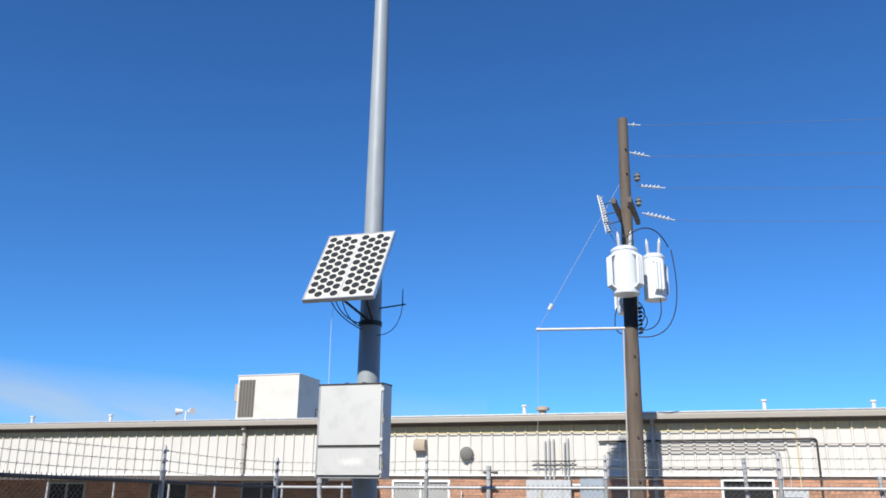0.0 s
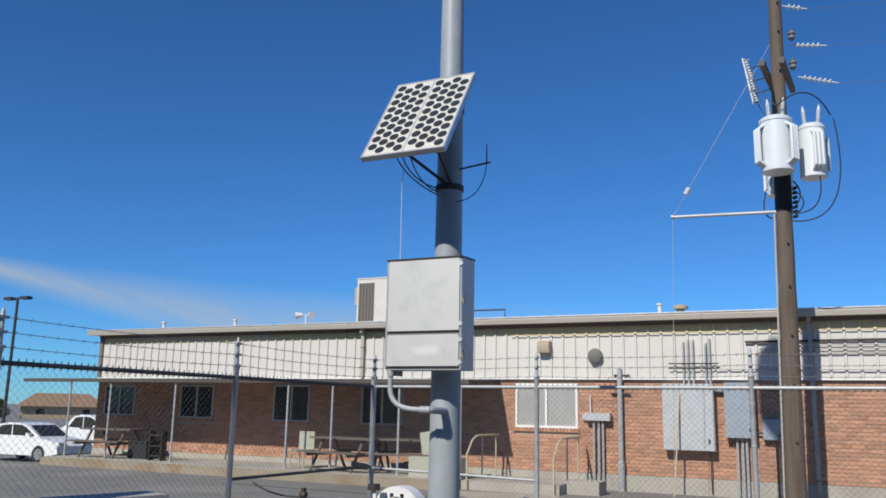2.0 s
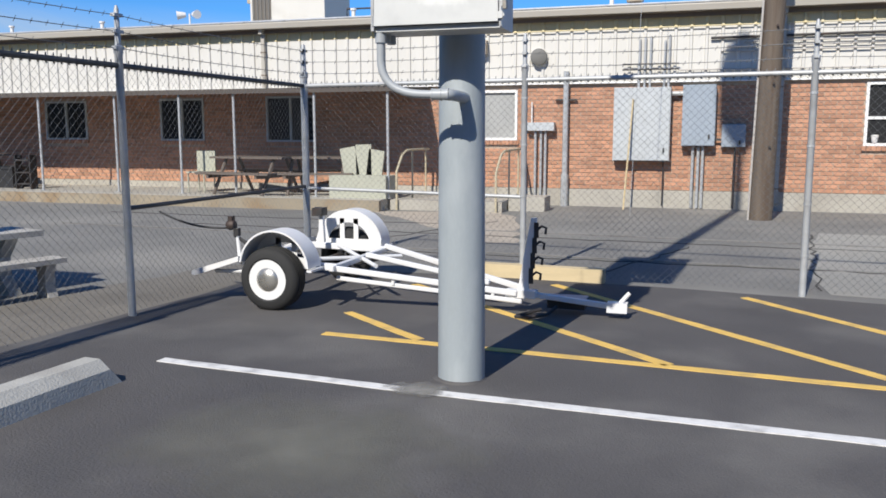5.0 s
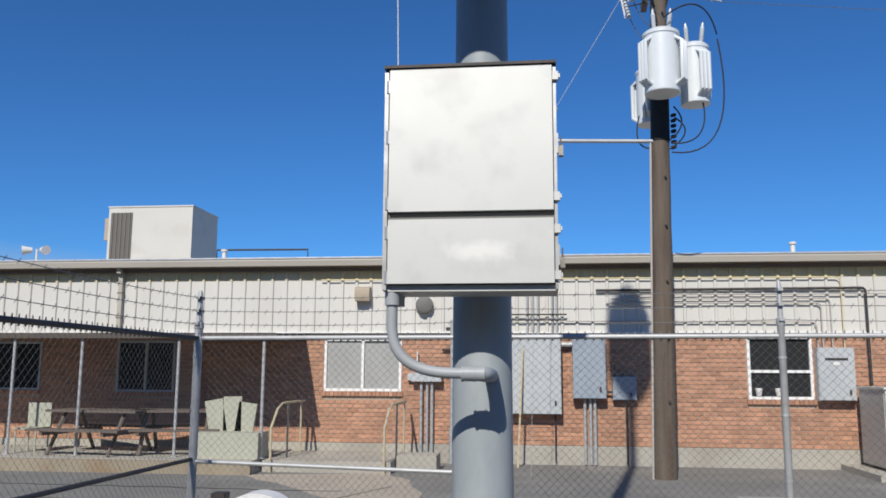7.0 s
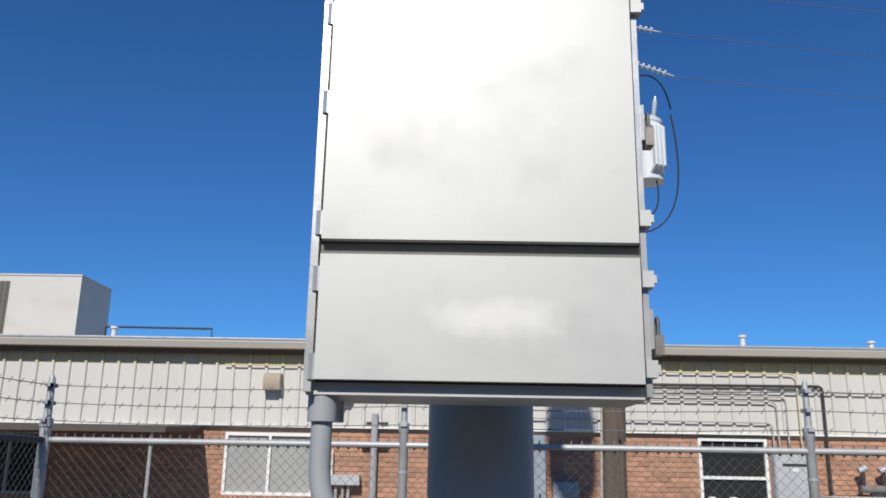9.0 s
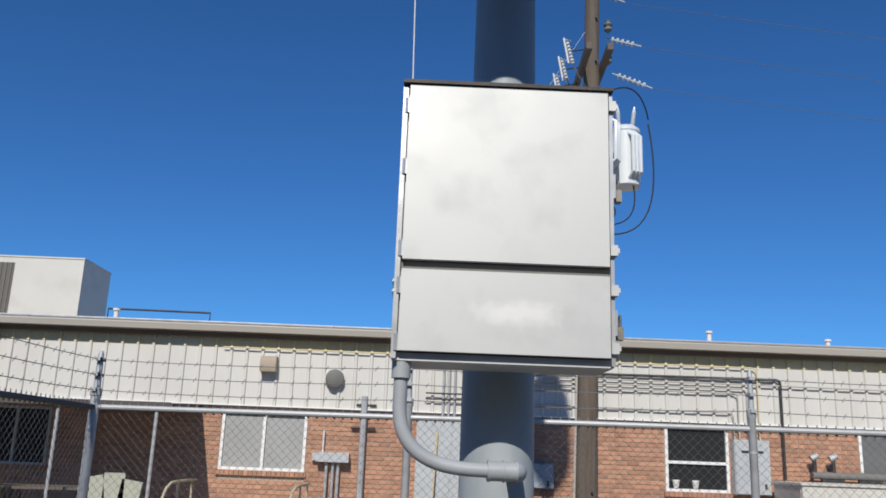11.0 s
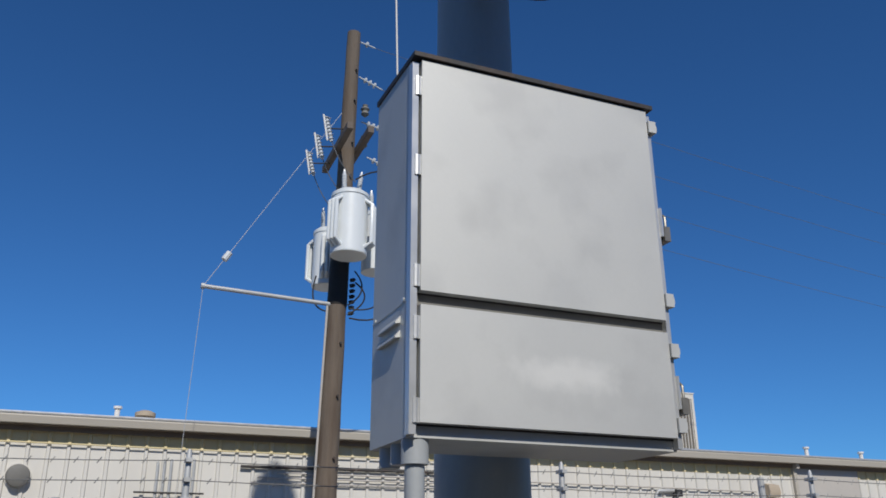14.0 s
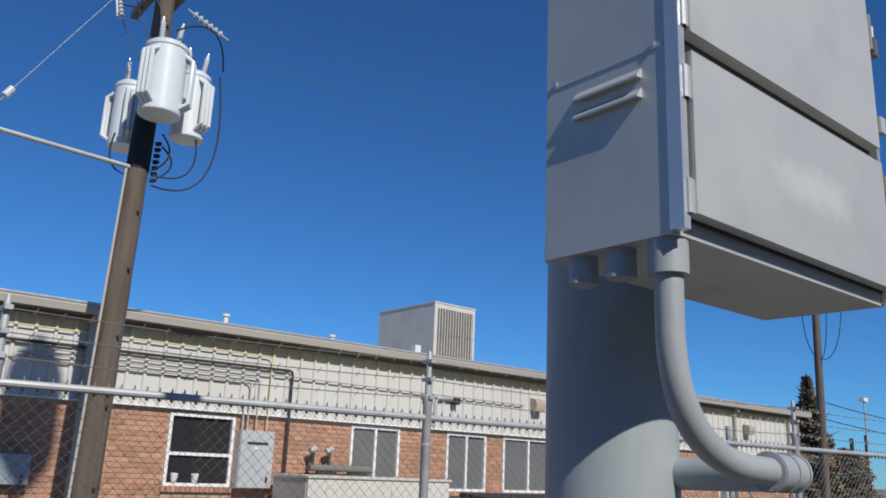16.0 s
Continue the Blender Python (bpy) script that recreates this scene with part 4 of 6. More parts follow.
for half in (-1, 1):
    for c in range(4):
        for r in range(9):
            ob = new("solar_cell", cell_me)
            ob.parent = spn
            ob.location = (half * PW / 4 + (c - 1.5) * PW / 2 * 0.225, (r - 4 + (0.25 if c % 2 else -0.25)) * PH * 0.102, 0.0005)
br = thing("panel_bracket", "dark steel strut and clamp holding the solar panel", "bracket")
part("strut", rodded((0.0, -0.02, 3.60), (-0.22, -0.58, 3.82), 0.014, 8), M_DARK, br)
part("strut", rodded((0.06, -0.02, 3.60), (0.14, -0.58, 3.84), 0.014, 8), M_DARK, br)
for z, r in ((3.54, 0.118), (4.28, 0.112)):
    bm = bm_new()
    add_lathe(bm, (0, PY, z), (0, 0, 1), [(0, r), (0, r + 0.009), (0.05, r + 0.009), (0.05, r)], 28, False)
    part("clamp_band", bm, M_DARK, br)
for k, (x, z) in enumerate(((-0.2, 3.66), (-0.12, 3.62), (-0.26, 3.70))):
    part("cable", tubed(bow((x, -0.5, 3.80), (x - 0.02, -0.30, z - 0.10), (-0.06, -0.02, 3.55 - 0.03 * k), 10), 0.006, 6), M_BLACK, br)
an = thing("antenna", "small black whip antenna on a side arm", "antenna")
part("arm", rodded((0.10, 0.06, 3.73), (0.42, 0.02, 3.75), 0.008), M_DARK, an)
part("whip", rodded((0.385, 0.02, 3.74), (0.385, 0.02, 3.92), 0.007, 8, 0.004), M_BLACK, an)
part("cable", tubed(bow((0.385, 0.02, 3.74), (0.36, 0.0, 3.42), (0.11, 0.0, 3.42), 12), 0.004, 6), M_BLACK, an)

# ---- utility pole ----
UB, UT = Vector((2.22, 10.15, 0)), Vector((2.37, 9.98, 10.4))


def up(z):
    return UB.lerp(UT, z / 10.4)


upo = thing("utility_pole", "weathered brown wooden utility pole with blackened band", "utility pole")
bm = bm_new()
ks = 26
prev = None
add_lathe(bm, UB, UT - UB, [(10.4 * i / ks, 0.182 - 0.068 * i / ks + 0.004 * math.sin(i * 2.3)) for i in range(ks + 1)], 18)
part("shaft", bm, M_WOODPOLE, upo)
bm = bm_new()
add_lathe(bm, up(5.42), UT - UB, [(0, 0.153), (0.02, 0.156), (1.0, 0.150), (1.1, 0.143)], 18)
part("tar_band", bm, M_TAR, upo, "blackened band below the transformers")
part("riser_pipe", tubed([up(0.0) + Vector((-0.2, -0.06, 0)), up(5.4) + Vector((-0.165, -0.05, 0))], 0.018, 8), M_SIDING_G, upo)
for z in (1.2, 2.2, 3.1, 4.0, 4.8, 7.6, 8.2, 9.0, 9.6):
    c = up(z) + Vector((0.05, -0.2 + 0.006 * z, 0))
    part("bolt", rodded(c + Vector((0, 0.05, 0)), c + Vector((0, -0.02, 0)), 0.02, 6), M_DARK, upo)


def transformer(c, h, r, turn):
    t = thing("transformer", "pale grey pole-mounted transformer can", "transformer", c, "transformers on the wooden pole")
    bm = bm_new()
    add_lathe(bm, (0, 0, 0), (0, 0, 1), [(0, r * 0.93), (0.02, r), (h - 0.06, r), (h - 0.05, r * 1.05), (h, r * 1.05), (h + 0.05, r * 0.8), (h + 0.07, 0.02)], 24)
    part("tank", bm, M_TANK, t)
    for a in (-2.6, -0.55):
        a += turn
        bm = bm_new()
        d = Vector((math.cos(a), math.sin(a), 0))
        s = Vector((-d.y, d.x, 0))
        for k in (-1, 0, 1):
            o_ = s * k * 0.07
            add_tube(bm, [d * (r * 0.9) + o_ + Vector((0, 0, 0.10 * h)), d * (r + 0.09) + o_ + Vector((0, 0, 0.18 * h)), d * (r + 0.09) + o_ + Vector((0, 0, 0.80 * h)), d * (r * 0.9) + o_ + Vector((0, 0, 0.88 * h))], 0.032, 8)
        part("radiator", bm, M_TANK, t)
    for dx, lean in ((-0.1, -0.06), (0.12, 0.10)):
        bm = bm_new()
        n = 7
        prof = []
        for i in range(n):
            prof += [(i * 0.045, 0.035), (i * 0.045 + 0.02, 0.05 - 0.002 * i), (i * 0.045 + 0.03, 0.032)]
        add_lathe(bm, (dx, 0, h + 0.03), (lean, -0.1, 1), prof + [(n * 0.045 + 0.08, 0.012)], 10)
        part("bushing", bm, M_PORC, t)
    part("hanger", boxed((-0.06, r * 0.7, h * 0.25), (0.06, r + 0.12, h * 0.8)), M_DARK, t)
    part("bottom_rim", tubed([(r * 0.96 * math.cos(a), r * 0.96 * math.sin(a), 0.012) for a in (i * math.pi / 12 for i in range(25))], 0.012, 6), M_TANK, t)
    return t


transformer((2.27, 9.45, 6.03), 1.0, 0.28, 0.0)
transformer((2.86, 9.90, 5.98), 0.98, 0.235, 1.4)
transformer((2.24, 10.56, 5.86), 0.95, 0.24, -1.3)

CABL = "loose black cable loop below the transformers"
for a, b, c in (((2.95, 9.8, 6.05), (3.05, 9.6, 5.2), (2.45, 9.9, 5.35)), ((3.25, 9.9, 7.1), (3.55, 9.8, 5.0), (2.45, 9.9, 5.2)), ((2.5, 9.85, 5.95), (2.75, 9.7, 5.6), (2.42, 9.9, 5.4)),
                ((2.5, 9.8, 5.75), (2.85, 9.75, 5.5), (2.42, 9.9, 5.25)), ((2.3, 9.3, 7.25), (2.9, 9.1, 7.7), (3.2, 9.7, 7.1)), ((2.0, 10.3, 5.95), (1.85, 10.2, 5.4), (2.1, 10.0, 5.3))):
    tagged(part("cable", tubed(bow(a, b, c, 14), 0.013, 6), M_BLACK), CABL, "cable", "cables on the wooden pole")
bm = bm_new()
for k in range(7):
    z = 5.3 + k * 0.09
    add_lathe(bm, up(z) + Vector((0.17, -0.05, 0)), (1, -0.4, 0.2), [(0, 0.03), (0.06, 0.035), (0.09, 0.015)], 8)
tagged(part("cable_clamps", bm, M_BLACK), "row of black cable clamps on the wooden pole", "clamp")

# standoff arm with guy wire
arm = thing("standoff_arm", "long galvanised standoff arm on the wooden pole", "arm")
AE = Vector((0.26, 9.98, 5.47))
part("pipe", rodded(up(5.42) + Vector((-0.1, -0.05, 0)), AE, 0.032, 10), M_GALV, arm)
part("end_cap", rodded(AE + Vector((0.02, 0, 0)), AE + Vector((-0.03, 0, 0)), 0.045, 10), M_GALV, arm)
gw = thing("guy_wire", "thin steel guy wire over the standoff arm", "wire")
GT = up(9.0)
part("strand", tubed([GT, AE], 0.005, 6), M_GALV, gw)
part("strand", tubed([AE, (0.12, 9.98, 0.02)], 0.0045, 6), M_GALV, gw)
g0 = AE.lerp(GT, 0.125)
part("strain_insulator", rodded(g0, AE.lerp(GT, 0.16), 0.05, 10), M_PORC, gw, "white egg-shaped insulator")

# crossarm braces, insulators, cutouts and lines
ca = thing("crossarm", "dark weathered timber crossarm near the pole top", "crossarm")
cdir = Vector((0.38, 0.92, 0))
for off_ in (-0.17, 0.17):
    c = up(8.1) + Vector((off_, 0, 0))
    bm = bm_new()
    add_box(bm, (-0.05, -0.95, -0.06), (0.05, 0.95, 0.06))
    bmesh.ops.transform(bm, matrix=Matrix.Translation(c) @ pose(0, 0, 0, 3, 0, -3), verts=bm.verts[:])
    part("beam", soften(bm, 0.008, 1), M_OLDWOOD, ca)


def insulator_string(p, d, n, label):
    t = thing("line_insulator", label, "insulator", p, "insulators on the wooden pole")
    d = Vector(d).normalized()
    prof = [(0, 0.012)]
    for i in range(n):
        q = 0.10 + i * 0.09
        prof += [(q, 0.015), (q + 0.02, 0.055), (q + 0.045, 0.05), (q + 0.06, 0.015)]
    bm = bm_new()
    add_lathe(bm, (0, 0, 0), d, prof + [(0.2 + n * 0.09, 0.012)], 10)
    part("discs", bm, M_PORC, t)
    return p + d * (0.2 + n * 0.09)


LAB = "grey disc insulator string holding a line"
ends = [insulator_string(up(10.25) + Vector((0.12, 0, 0)), (1, 0.1, -0.12), 1, LAB), insulator_string(up(9.55) + Vector((0.13, 0, 0)), (1, 0.1, -0.30), 3, LAB),
        insulator_string(up(8.75) + Vector((0.25, 0.1, 0)), (1, 0.1, -0.14), 5, LAB), insulator_string(up(8.05) + Vector((0.35, 0.0, 0)), (1, 0.1, -0.30), 6, LAB)]
for z in (8.85, 8.25):
    bm = bm_new()
    add_lathe(bm, up(z) + Vector((0.28, 0.0, -0.05)), (0, 0, 1), [(0, 0.02), (0.05, 0.07), (0.1, 0.05), (0.14, 0.08), (0.19, 0.04), (0.22, 0.05)], 10)
    tagged(part("pin_insulator", bm, M_VENT), "dark pin insulator on the crossarm", "insulator")
far = [Vector((62, 15.5, 11.5)), Vector((62, 15.5, 10.6)), Vector((62, 16, 9.6)), Vector((62, 16, 8.8))]
for e, f_ in zip(ends, far):
    tagged(part("power_line", tubed(sag(e - (f_ - e).normalized() * 0.06, f_, 1.1, 24), 0.0045, 5), M_WIRE), "thin overhead power line from the wooden pole", "wire", "overhead lines")
for k in range(3):
    c = up(8.25) + Vector((-0.48, -0.62 + 0.55 * k, 0.05 - 0.05 * k))
    t = thing("fuse_cutout", "white porcelain fuse cutout on the crossarm", "fuse cutout", c, "fuse cutouts on the wooden pole")
    bm = bm_new()
    add_lathe(bm, (0, 0, -0.2), (0.25, 0, -1), [(0.02 * i, 0.028 if i % 3 else 0.048) for i in range(-9, 12)], 9)
    part("insulator", bm, M_PORC, t)
    part("fuse_tube", rodded((-0.10, -0.02, 0.02), (-0.02, -0.02, -0.42), 0.016, 8), M_SIGN, t)
    part("clip", rodded((-0.11, -0.02, 0.0), (0.02, 0, -0.02), 0.012, 6), M_GALV, t)
    part("bracket", rodded((0, 0, -0.2), (0.33, 0.0, -0.14), 0.012, 6), M_DARK, t)
    part("lead", tubed(bow((0.06, 0, -0.42), (0.2, 0, -0.8), (0.5, 0.1, -1.0), 8), 0.008, 5), M_WIRE, t)

# ---- chain-link fence ----
def fence_y(x):
    return 3.54 - 0.092 * x


RZ = 1.93


def fence_run(name, pts, label, midrail, rail_mat, posts_r=0.03):
    f_ = thing(name, label, "fence")
    for k, (x, y) in enumerate(pts):
        big = posts_r * (1.25 if k in (0, len(pts) - 1) else 1.0)
        bm = bm_new()
        add_lathe(bm, (x, y, 0), (0, 0, 1), [(0, big), (RZ + 0.08, big), (RZ + 0.09, big * 1.2), (RZ + 0.14, big * 1.2), (RZ + 0.15, big * 0.75), (2.34, big * 0.6), (2.37, big * 0.3)], 12)
        p_ = part("post", bm, M_GALV, f_)
        for z in (2.06, 2.18, 2.30):
            part("wire_clip", boxed((x - 0.02, y - big * 1.6, z - 0.012), (x + 0.02, y + big * 1.6, z + 0.012)), M_GALV, p_)
        for z in (0.35, 0.8, 1.3, 1.75):
            bm = bm_new()
            add_lathe(bm, (x, y, z), (0, 0, 1), [(0, big * 1.12), (0.018, big * 1.12)], 10)
            part("tie_band", bm, M_GALV, p_)
    for bay, ((x0, y0), (x1, y1)) in enumerate(zip(pts, pts[1:])):
        a, b = Vector((x0, y0, RZ)), Vector((x1, y1, RZ))
        part("top_rail", rodded(a, b, 0.021, 10), rail_mat, f_)
        if bay >= midrail:
            part("middle_rail", rodded(a + Vector((0, 0, -1.08)), b + Vector((0, 0, -1.08)), 0.018, 8), rail_mat, f_)
        d = (b - a)
        Lh = d.length
        d = d / Lh
        nn = Vector((-d.y, d.x, 0))
        H0, H1 = 0.04, RZ + 0.03
        hh = H1 - H0
        step, w = 0.068, 0.0013
        verts, faces = [], []
        for sgn in (1, -1):
            s = -hh
            while s < Lh:
                u0, u1 = max(0.0, s), min(Lh, s + hh)
                if u1 - u0 > 0.01:
                    def zz(u):
                        v_ = (u - s)
                        return H0 + v_ if sgn > 0 else H1 - v_
                    base = len(verts)
                    side = Vector((0, 0, 1)) * w * 1.3
                    for u in (u0, u1):
                        c = Vector((x0, y0, 0)) + d * u + Vector((0, 0, zz(u))) + nn * (0.022 + 0.002 * sgn)
                        for q in (side, nn * w, -side, -nn * w):
                            verts.append(tuple(c + q))
                    for q in range(4):
                        faces.append((base + q, base + (q + 1) % 4, base + 4 + (q + 1) % 4, base + 4 + q))
                s += step
        me = bpy.data.meshes.new("wire_mesh")
        me.from_pydata(verts, [], faces)
        me.materials.append(M_WIRE)
        ob = new("wire_mesh", me)
        ob["kind"] = "stuff"
        ob.parent = f_
        # knuckled twists along the top
        verts, faces = [], []
        s = 0.0
        while s < Lh:
            c = a + d * s + nn * 0.022
            base = len(verts)
            for q in ((-0.008, 0, -0.03), (0.008, 0, -0.03), (0.003, 0, 0.045), (-0.003, 0, 0.045)):
                verts.append(tuple(c + d * q[0] + Vector((0, 0, q[2]))))
                verts.append(tuple(c + d * q[0] + Vector((0, 0, q[2])) + nn * 0.005))
            faces += [(base, base + 2, base + 4, base + 6), (base + 1, base + 7, base + 5, base + 3), (base, base + 1, base + 3, base + 2), (base + 4, base + 5, base + 7, base + 6)]
            s += step
        me = bpy.data.meshes.new("wire_twist")
        me.from_pydata(verts, [], faces)
        me.materials.append(M_WIRE)
        ob = new("wire_twist", me)
        ob["kind"] = "stuff"
        ob.parent = f_
        for z in (2.06, 2.18, 2.30):
            bm = bm_new()
            A0, B0 = Vector((x0, y0, z)), Vector((x1, y1, z))
            add_tube(bm, sag(A0, B0, 0.02, 8), 0.0032, 5)
            n = int(Lh / 0.13)
            for i in range(1, n):
                c = A0.lerp(B0, i / n) - Vector((0, 0, 0.02 * 4 * (i / n) * (1 - i / n)))
                add_rod(bm, c + Vector((0.012, 0.0, 0.018)), c - Vector((0.012, 0.0, 0.018)), 0.0026, 4)
            part("barbed_wire", bm, M_WIRE, f_)
    return f_


# the rails of this run are darker than those of the back run
fence_run("chain_link_fence", [(-3.35, -7.6), (-3.25, -4.6), (-3.10, -1.85), (-2.93, 0.92), (-2.85, 3.80)], "chain-link fence with barbed wire beside the picnic tables", 3, mat("dark_rail_pipe", (0.09, 0.088, 0.085), 0.7, 0.2, var=0.3, scale=5, fine=50, bump=0.1, stain=(0.16, 0.12, 0.09), stain_amt=0.5, stain_scale=4))
xs_ = [-2.85, -0.38, 2.17, 4.31, 6.3, 8.6, 11.0]
fence_run("chain_link_fence", [(x, fence_y(x)) for x in xs_], "chain-link fence with barbed wire behind the parking lot", 99, M_GALV)
tagged(part("fence_rail", rodded((-2.85, 3.80, 0.83), (-0.38, 3.575, 0.80), 0.018, 8), M_GALV), "galvanised middle rail of the fence corner", "rail")
for x, z1 in ((3.91, 2.31), (5.43, 2.08)):
    tagged(part("leaning_post", rodded((x + 0.06, fence_y(x) + 0.10, 0), (x, fence_y(x) + 0.08, z1), 0.026, 10), M_GALV), "galvanised gate post behind the fence", "post")
tagged(part("brace_rod", rodded((5.43, fence_y(5.43) + 0.08, 1.78), (6.3, fence_y(6.3) + 0.06, 0.9), 0.012, 6), M_GALV), "diagonal brace rod of the fence", "brace")

# ---- rooftop units ----
def roof_unit(name, at, w, d, h, turn, label, slats_side, slat_mat):
    t = thing(name, label, "air conditioner", at)
    t.rotation_euler = (0, 0, radians(turn))
    part("casing", boxed((0, 0, 0.12), (w, d, h), 0.012), M_AC, t)
    part("curb", boxed((0.05, 0.05, 0), (w - 0.05, d - 0.05, 0.12)), M_AC_D, t)
    part("base_rail", boxed((-0.02, -0.02, 0.10), (w + 0.02, d + 0.02, 0.17), 0.006), M_AC, t)
    part("lid", boxed((-0.015, -0.015, h), (w + 0.015, d + 0.015, h + 0.03), 0.006), M_AC, t)
    x0, x1 = slats_side
    part("grille_backing", boxed((x0, -0.012, 0.28), (x1, 0.006, h - 0.12)), M_AC_D, t)
    n = int((x1 - x0) / 0.085)
    for i in range(n):
        x = x0 + (i + 0.5) * (x1 - x0) / n
        part("slat", boxed((x - 0.012, -0.03, 0.28), (x + 0.006, -0.012, h - 0.12)), slat_mat, t)
    for k in range(5):
        part("screw", rodded((w * (0.15 + 0.17 * k), 0.01, 0.22), (w * (0.15 + 0.17 * k), -0.012, 0.22), 0.012, 6), M_DARK, t)
    return t


RT = EAVE + 0.06
r1 = roof_unit("rooftop_unit", (-9.25, 13.75, RT), 1.95, 1.45, 1.47, 0, "beige rooftop air conditioner with dark side louvre", (0.06, 0.56), M_VENT)
part("side_hood", boxed((-0.14, 0.1, 0.75), (-0.005, 0.55, 1.25), 0.02), M_TAN, r1, "tan intake hood")
r2 = roof_unit("rooftop_unit", (11.07, 14.17, RT), 1.30, 2.25, 1.70, 0, "beige rooftop air conditioner with vertical coil fins", (0.10, 1.22), M_AC)
tagged(part("pipe_box", boxed((9.3, 12.6, RT), (9.45, 12.75, RT + 0.32), 0.01), M_SIGN), "small white pipe box on the roof", "roof vent")
for x, y, h in ((5.12, 12.8, 0.32), (-6.2, 12.9, 0.32), (7.5, 13.0, 0.28), (-0.6, 12.9, 0.32), (-12.6, 12.6, 0.26), (-15.3, 12.6, 0.26), (14.2, 12.7, 0.32), (16.0, 12.8, 0.30)):
    t = thing("roof_vent", "small white vent pipe on the flat roof", "roof vent", (x, y, RT), "vent pipes on the roof")
    part("pipe", rodded((0, 0, 0), (0, 0, h), 0.045, 10), M_SIGN, t)
    part("cap", rodded((0, 0, h), (0, 0, h + 0.04), 0.07, 10), M_SIGN, t)
tagged(part("gas_pipe", tubed([(-6.4, 13, RT), (-6.4, 13, RT + 0.37), (-4.45, 13, RT + 0.36), (-4.45, 13, RT)], 0.02, 8), M_DARK), "thin dark gas pipe on the roof", "pipe")
fl = thing("floodlight", "pair of small white floodlights on the roof edge", "lamp", (-10.1, 12.5, RT))
part("stem", rodded((0, 0, 0), (0, 0, 0.36), 0.02), M_SIGN, fl)
for s in (-1, 1):
    bm = bm_new()
    add_lathe(bm, (s * 0.10, 0, 0.34), (s * 0.8, -0.5, -0.1), [(0, 0.05), (0.1, 0.075), (0.2, 0.10)], 12)
    part("lamp_head", bm, M_SIGN, fl)
cp = thing("turbine_vent", "rusty round vent cap on the flat roof", "roof vent", (-0.15, 13.0, RT))
bm = bm_new()
add_lathe(bm, (0, 0, 0), (0, 0, 1), [(0, 0.09), (0.22, 0.09), (0.23, 0.17), (0.29, 0.17), (0.33, 0.08)], 14)
part("hood", bm, M_TAN, cp)

# ---- porch ----
structure("porch_slab", boxed((-16.3, 9.72, 0), (-4.35, FY - 0.031, 0.21), 0.015), M_CONC, "raised concrete porch slab", "porch", False)
structure("curb", boxed((-16.35, 9.60, 0), (-4.33, 9.718, 0.20), 0.012), M_CURB, "stained tan concrete porch curb", "curb", False)
bm = bm_new()
add_prism(bm, [(10.08, 2.20), (10.08, 2.27), (FY - 0.04, 2.36), (FY - 0.04, 2.29)], "x", -17.9, -4.15)
canopy = structure("porch_canopy", bm, M_CANOPY, "flat dark brown porch canopy", "canopy", False)
part("canopy_edge", boxed((-17.92, 10.05, 2.19), (-4.13, 10.078, 2.285)), M_CANOPY, canopy)
for x in (-16.1, -14.6, -12.35, -10.4, -8.85, -7.6, -5.85, -4.35):
    t = thing("porch_post", "slim grey steel porch post", "post", (x, 10.14, 0.21), "posts of the porch")
    part("shaft", rodded((0, 0, 0), (0, 0, 2.0), 0.026, 10), M_GALV, t)
    part("base_plate", boxed((-0.06, -0.06, 0), (0.06, 0.06, 0.01)), M_GALV, t)

# steps, landing and rails at the door end
structure("landing", boxed((-4.3, 10.1, 0), (-2.15, FY - 0.032, 0.19), 0.015), M_CONC, "low concrete landing by the wall", "landing", False)
structure("landing_block", boxed((-2.12, 10.5, 0), (-1.45, 11.1, 0.26), 0.015), M_CONC, "concrete block beside the landing", "landing", False)
for x, y in ((-4.05, 10.35), (-2.15, 10.35)):
    t = thing("handrail", "buff painted steel pipe handrail", "handrail", (x, y, 0.0), "handrails of the landing")
    part("rail", tubed([(-0.10, -0.3, 0.0), (-0.10, -0.3, 0.72), (-0.06, -0.1, 1.02), (-0.03, 0.05, 1.10), (0.0, 0.2, 1.11), (0.0, 1.3, 1.11)], 0.022, 8), M_BUFF, t)
    for q in ((0.0, 0.3, 1.1), (0.0, 1.1, 1.1)):
        part("baluster", rodded((q[0], q[1], 0.15), (q[0], q[1], q[2]), 0.018, 8), M_BUFF, t)


def picnic_table(at, turn, material, label, w=1.8):
    t = thing("picnic_table", label, "picnic table", at, "picnic tables")
    t.rotation_euler = (0, 0, radians(turn))
    for i in range(5):
        y = -0.36 + i * 0.15
        part("top_board", boxed((-w / 2, y, 0.71), (w / 2, y + 0.135, 0.75), 0.006), material, t)
    for s in (-1, 1):
        part("bench", boxed((-w / 2, s * 0.68 - 0.14, 0.41), (w / 2, s * 0.68 + 0.14, 0.45), 0.008), material, t)
        for q in (-1, 1):
            bm = bm_new()
            add_rod(bm, (s * w * 0.33, q * 0.62, 0.0), (s * w * 0.33, q * 0.2, 0.71), 0.035, 6)
            part("leg", bm, material, t)
        part("cross_brace", boxed((s * w * 0.33 - 0.03, -0.8, 0.34), (s * w * 0.33 + 0.03, 0.8, 0.41)), material, t)
    return t


picnic_table((-14.95, 10.7, 0.21), 5, M_OLDWOOD, "dark wooden picnic table on the porch", 1.7)
picnic_table((-7.4, 10.6, 0.21), -8, M_OLDWOOD, "dark wooden picnic table on the porch", 1.8)
picnic_table((-6.1, 10.9, 0.21), 12, M_OLDWOOD, "dark wooden picnic table on the porch", 1.6)


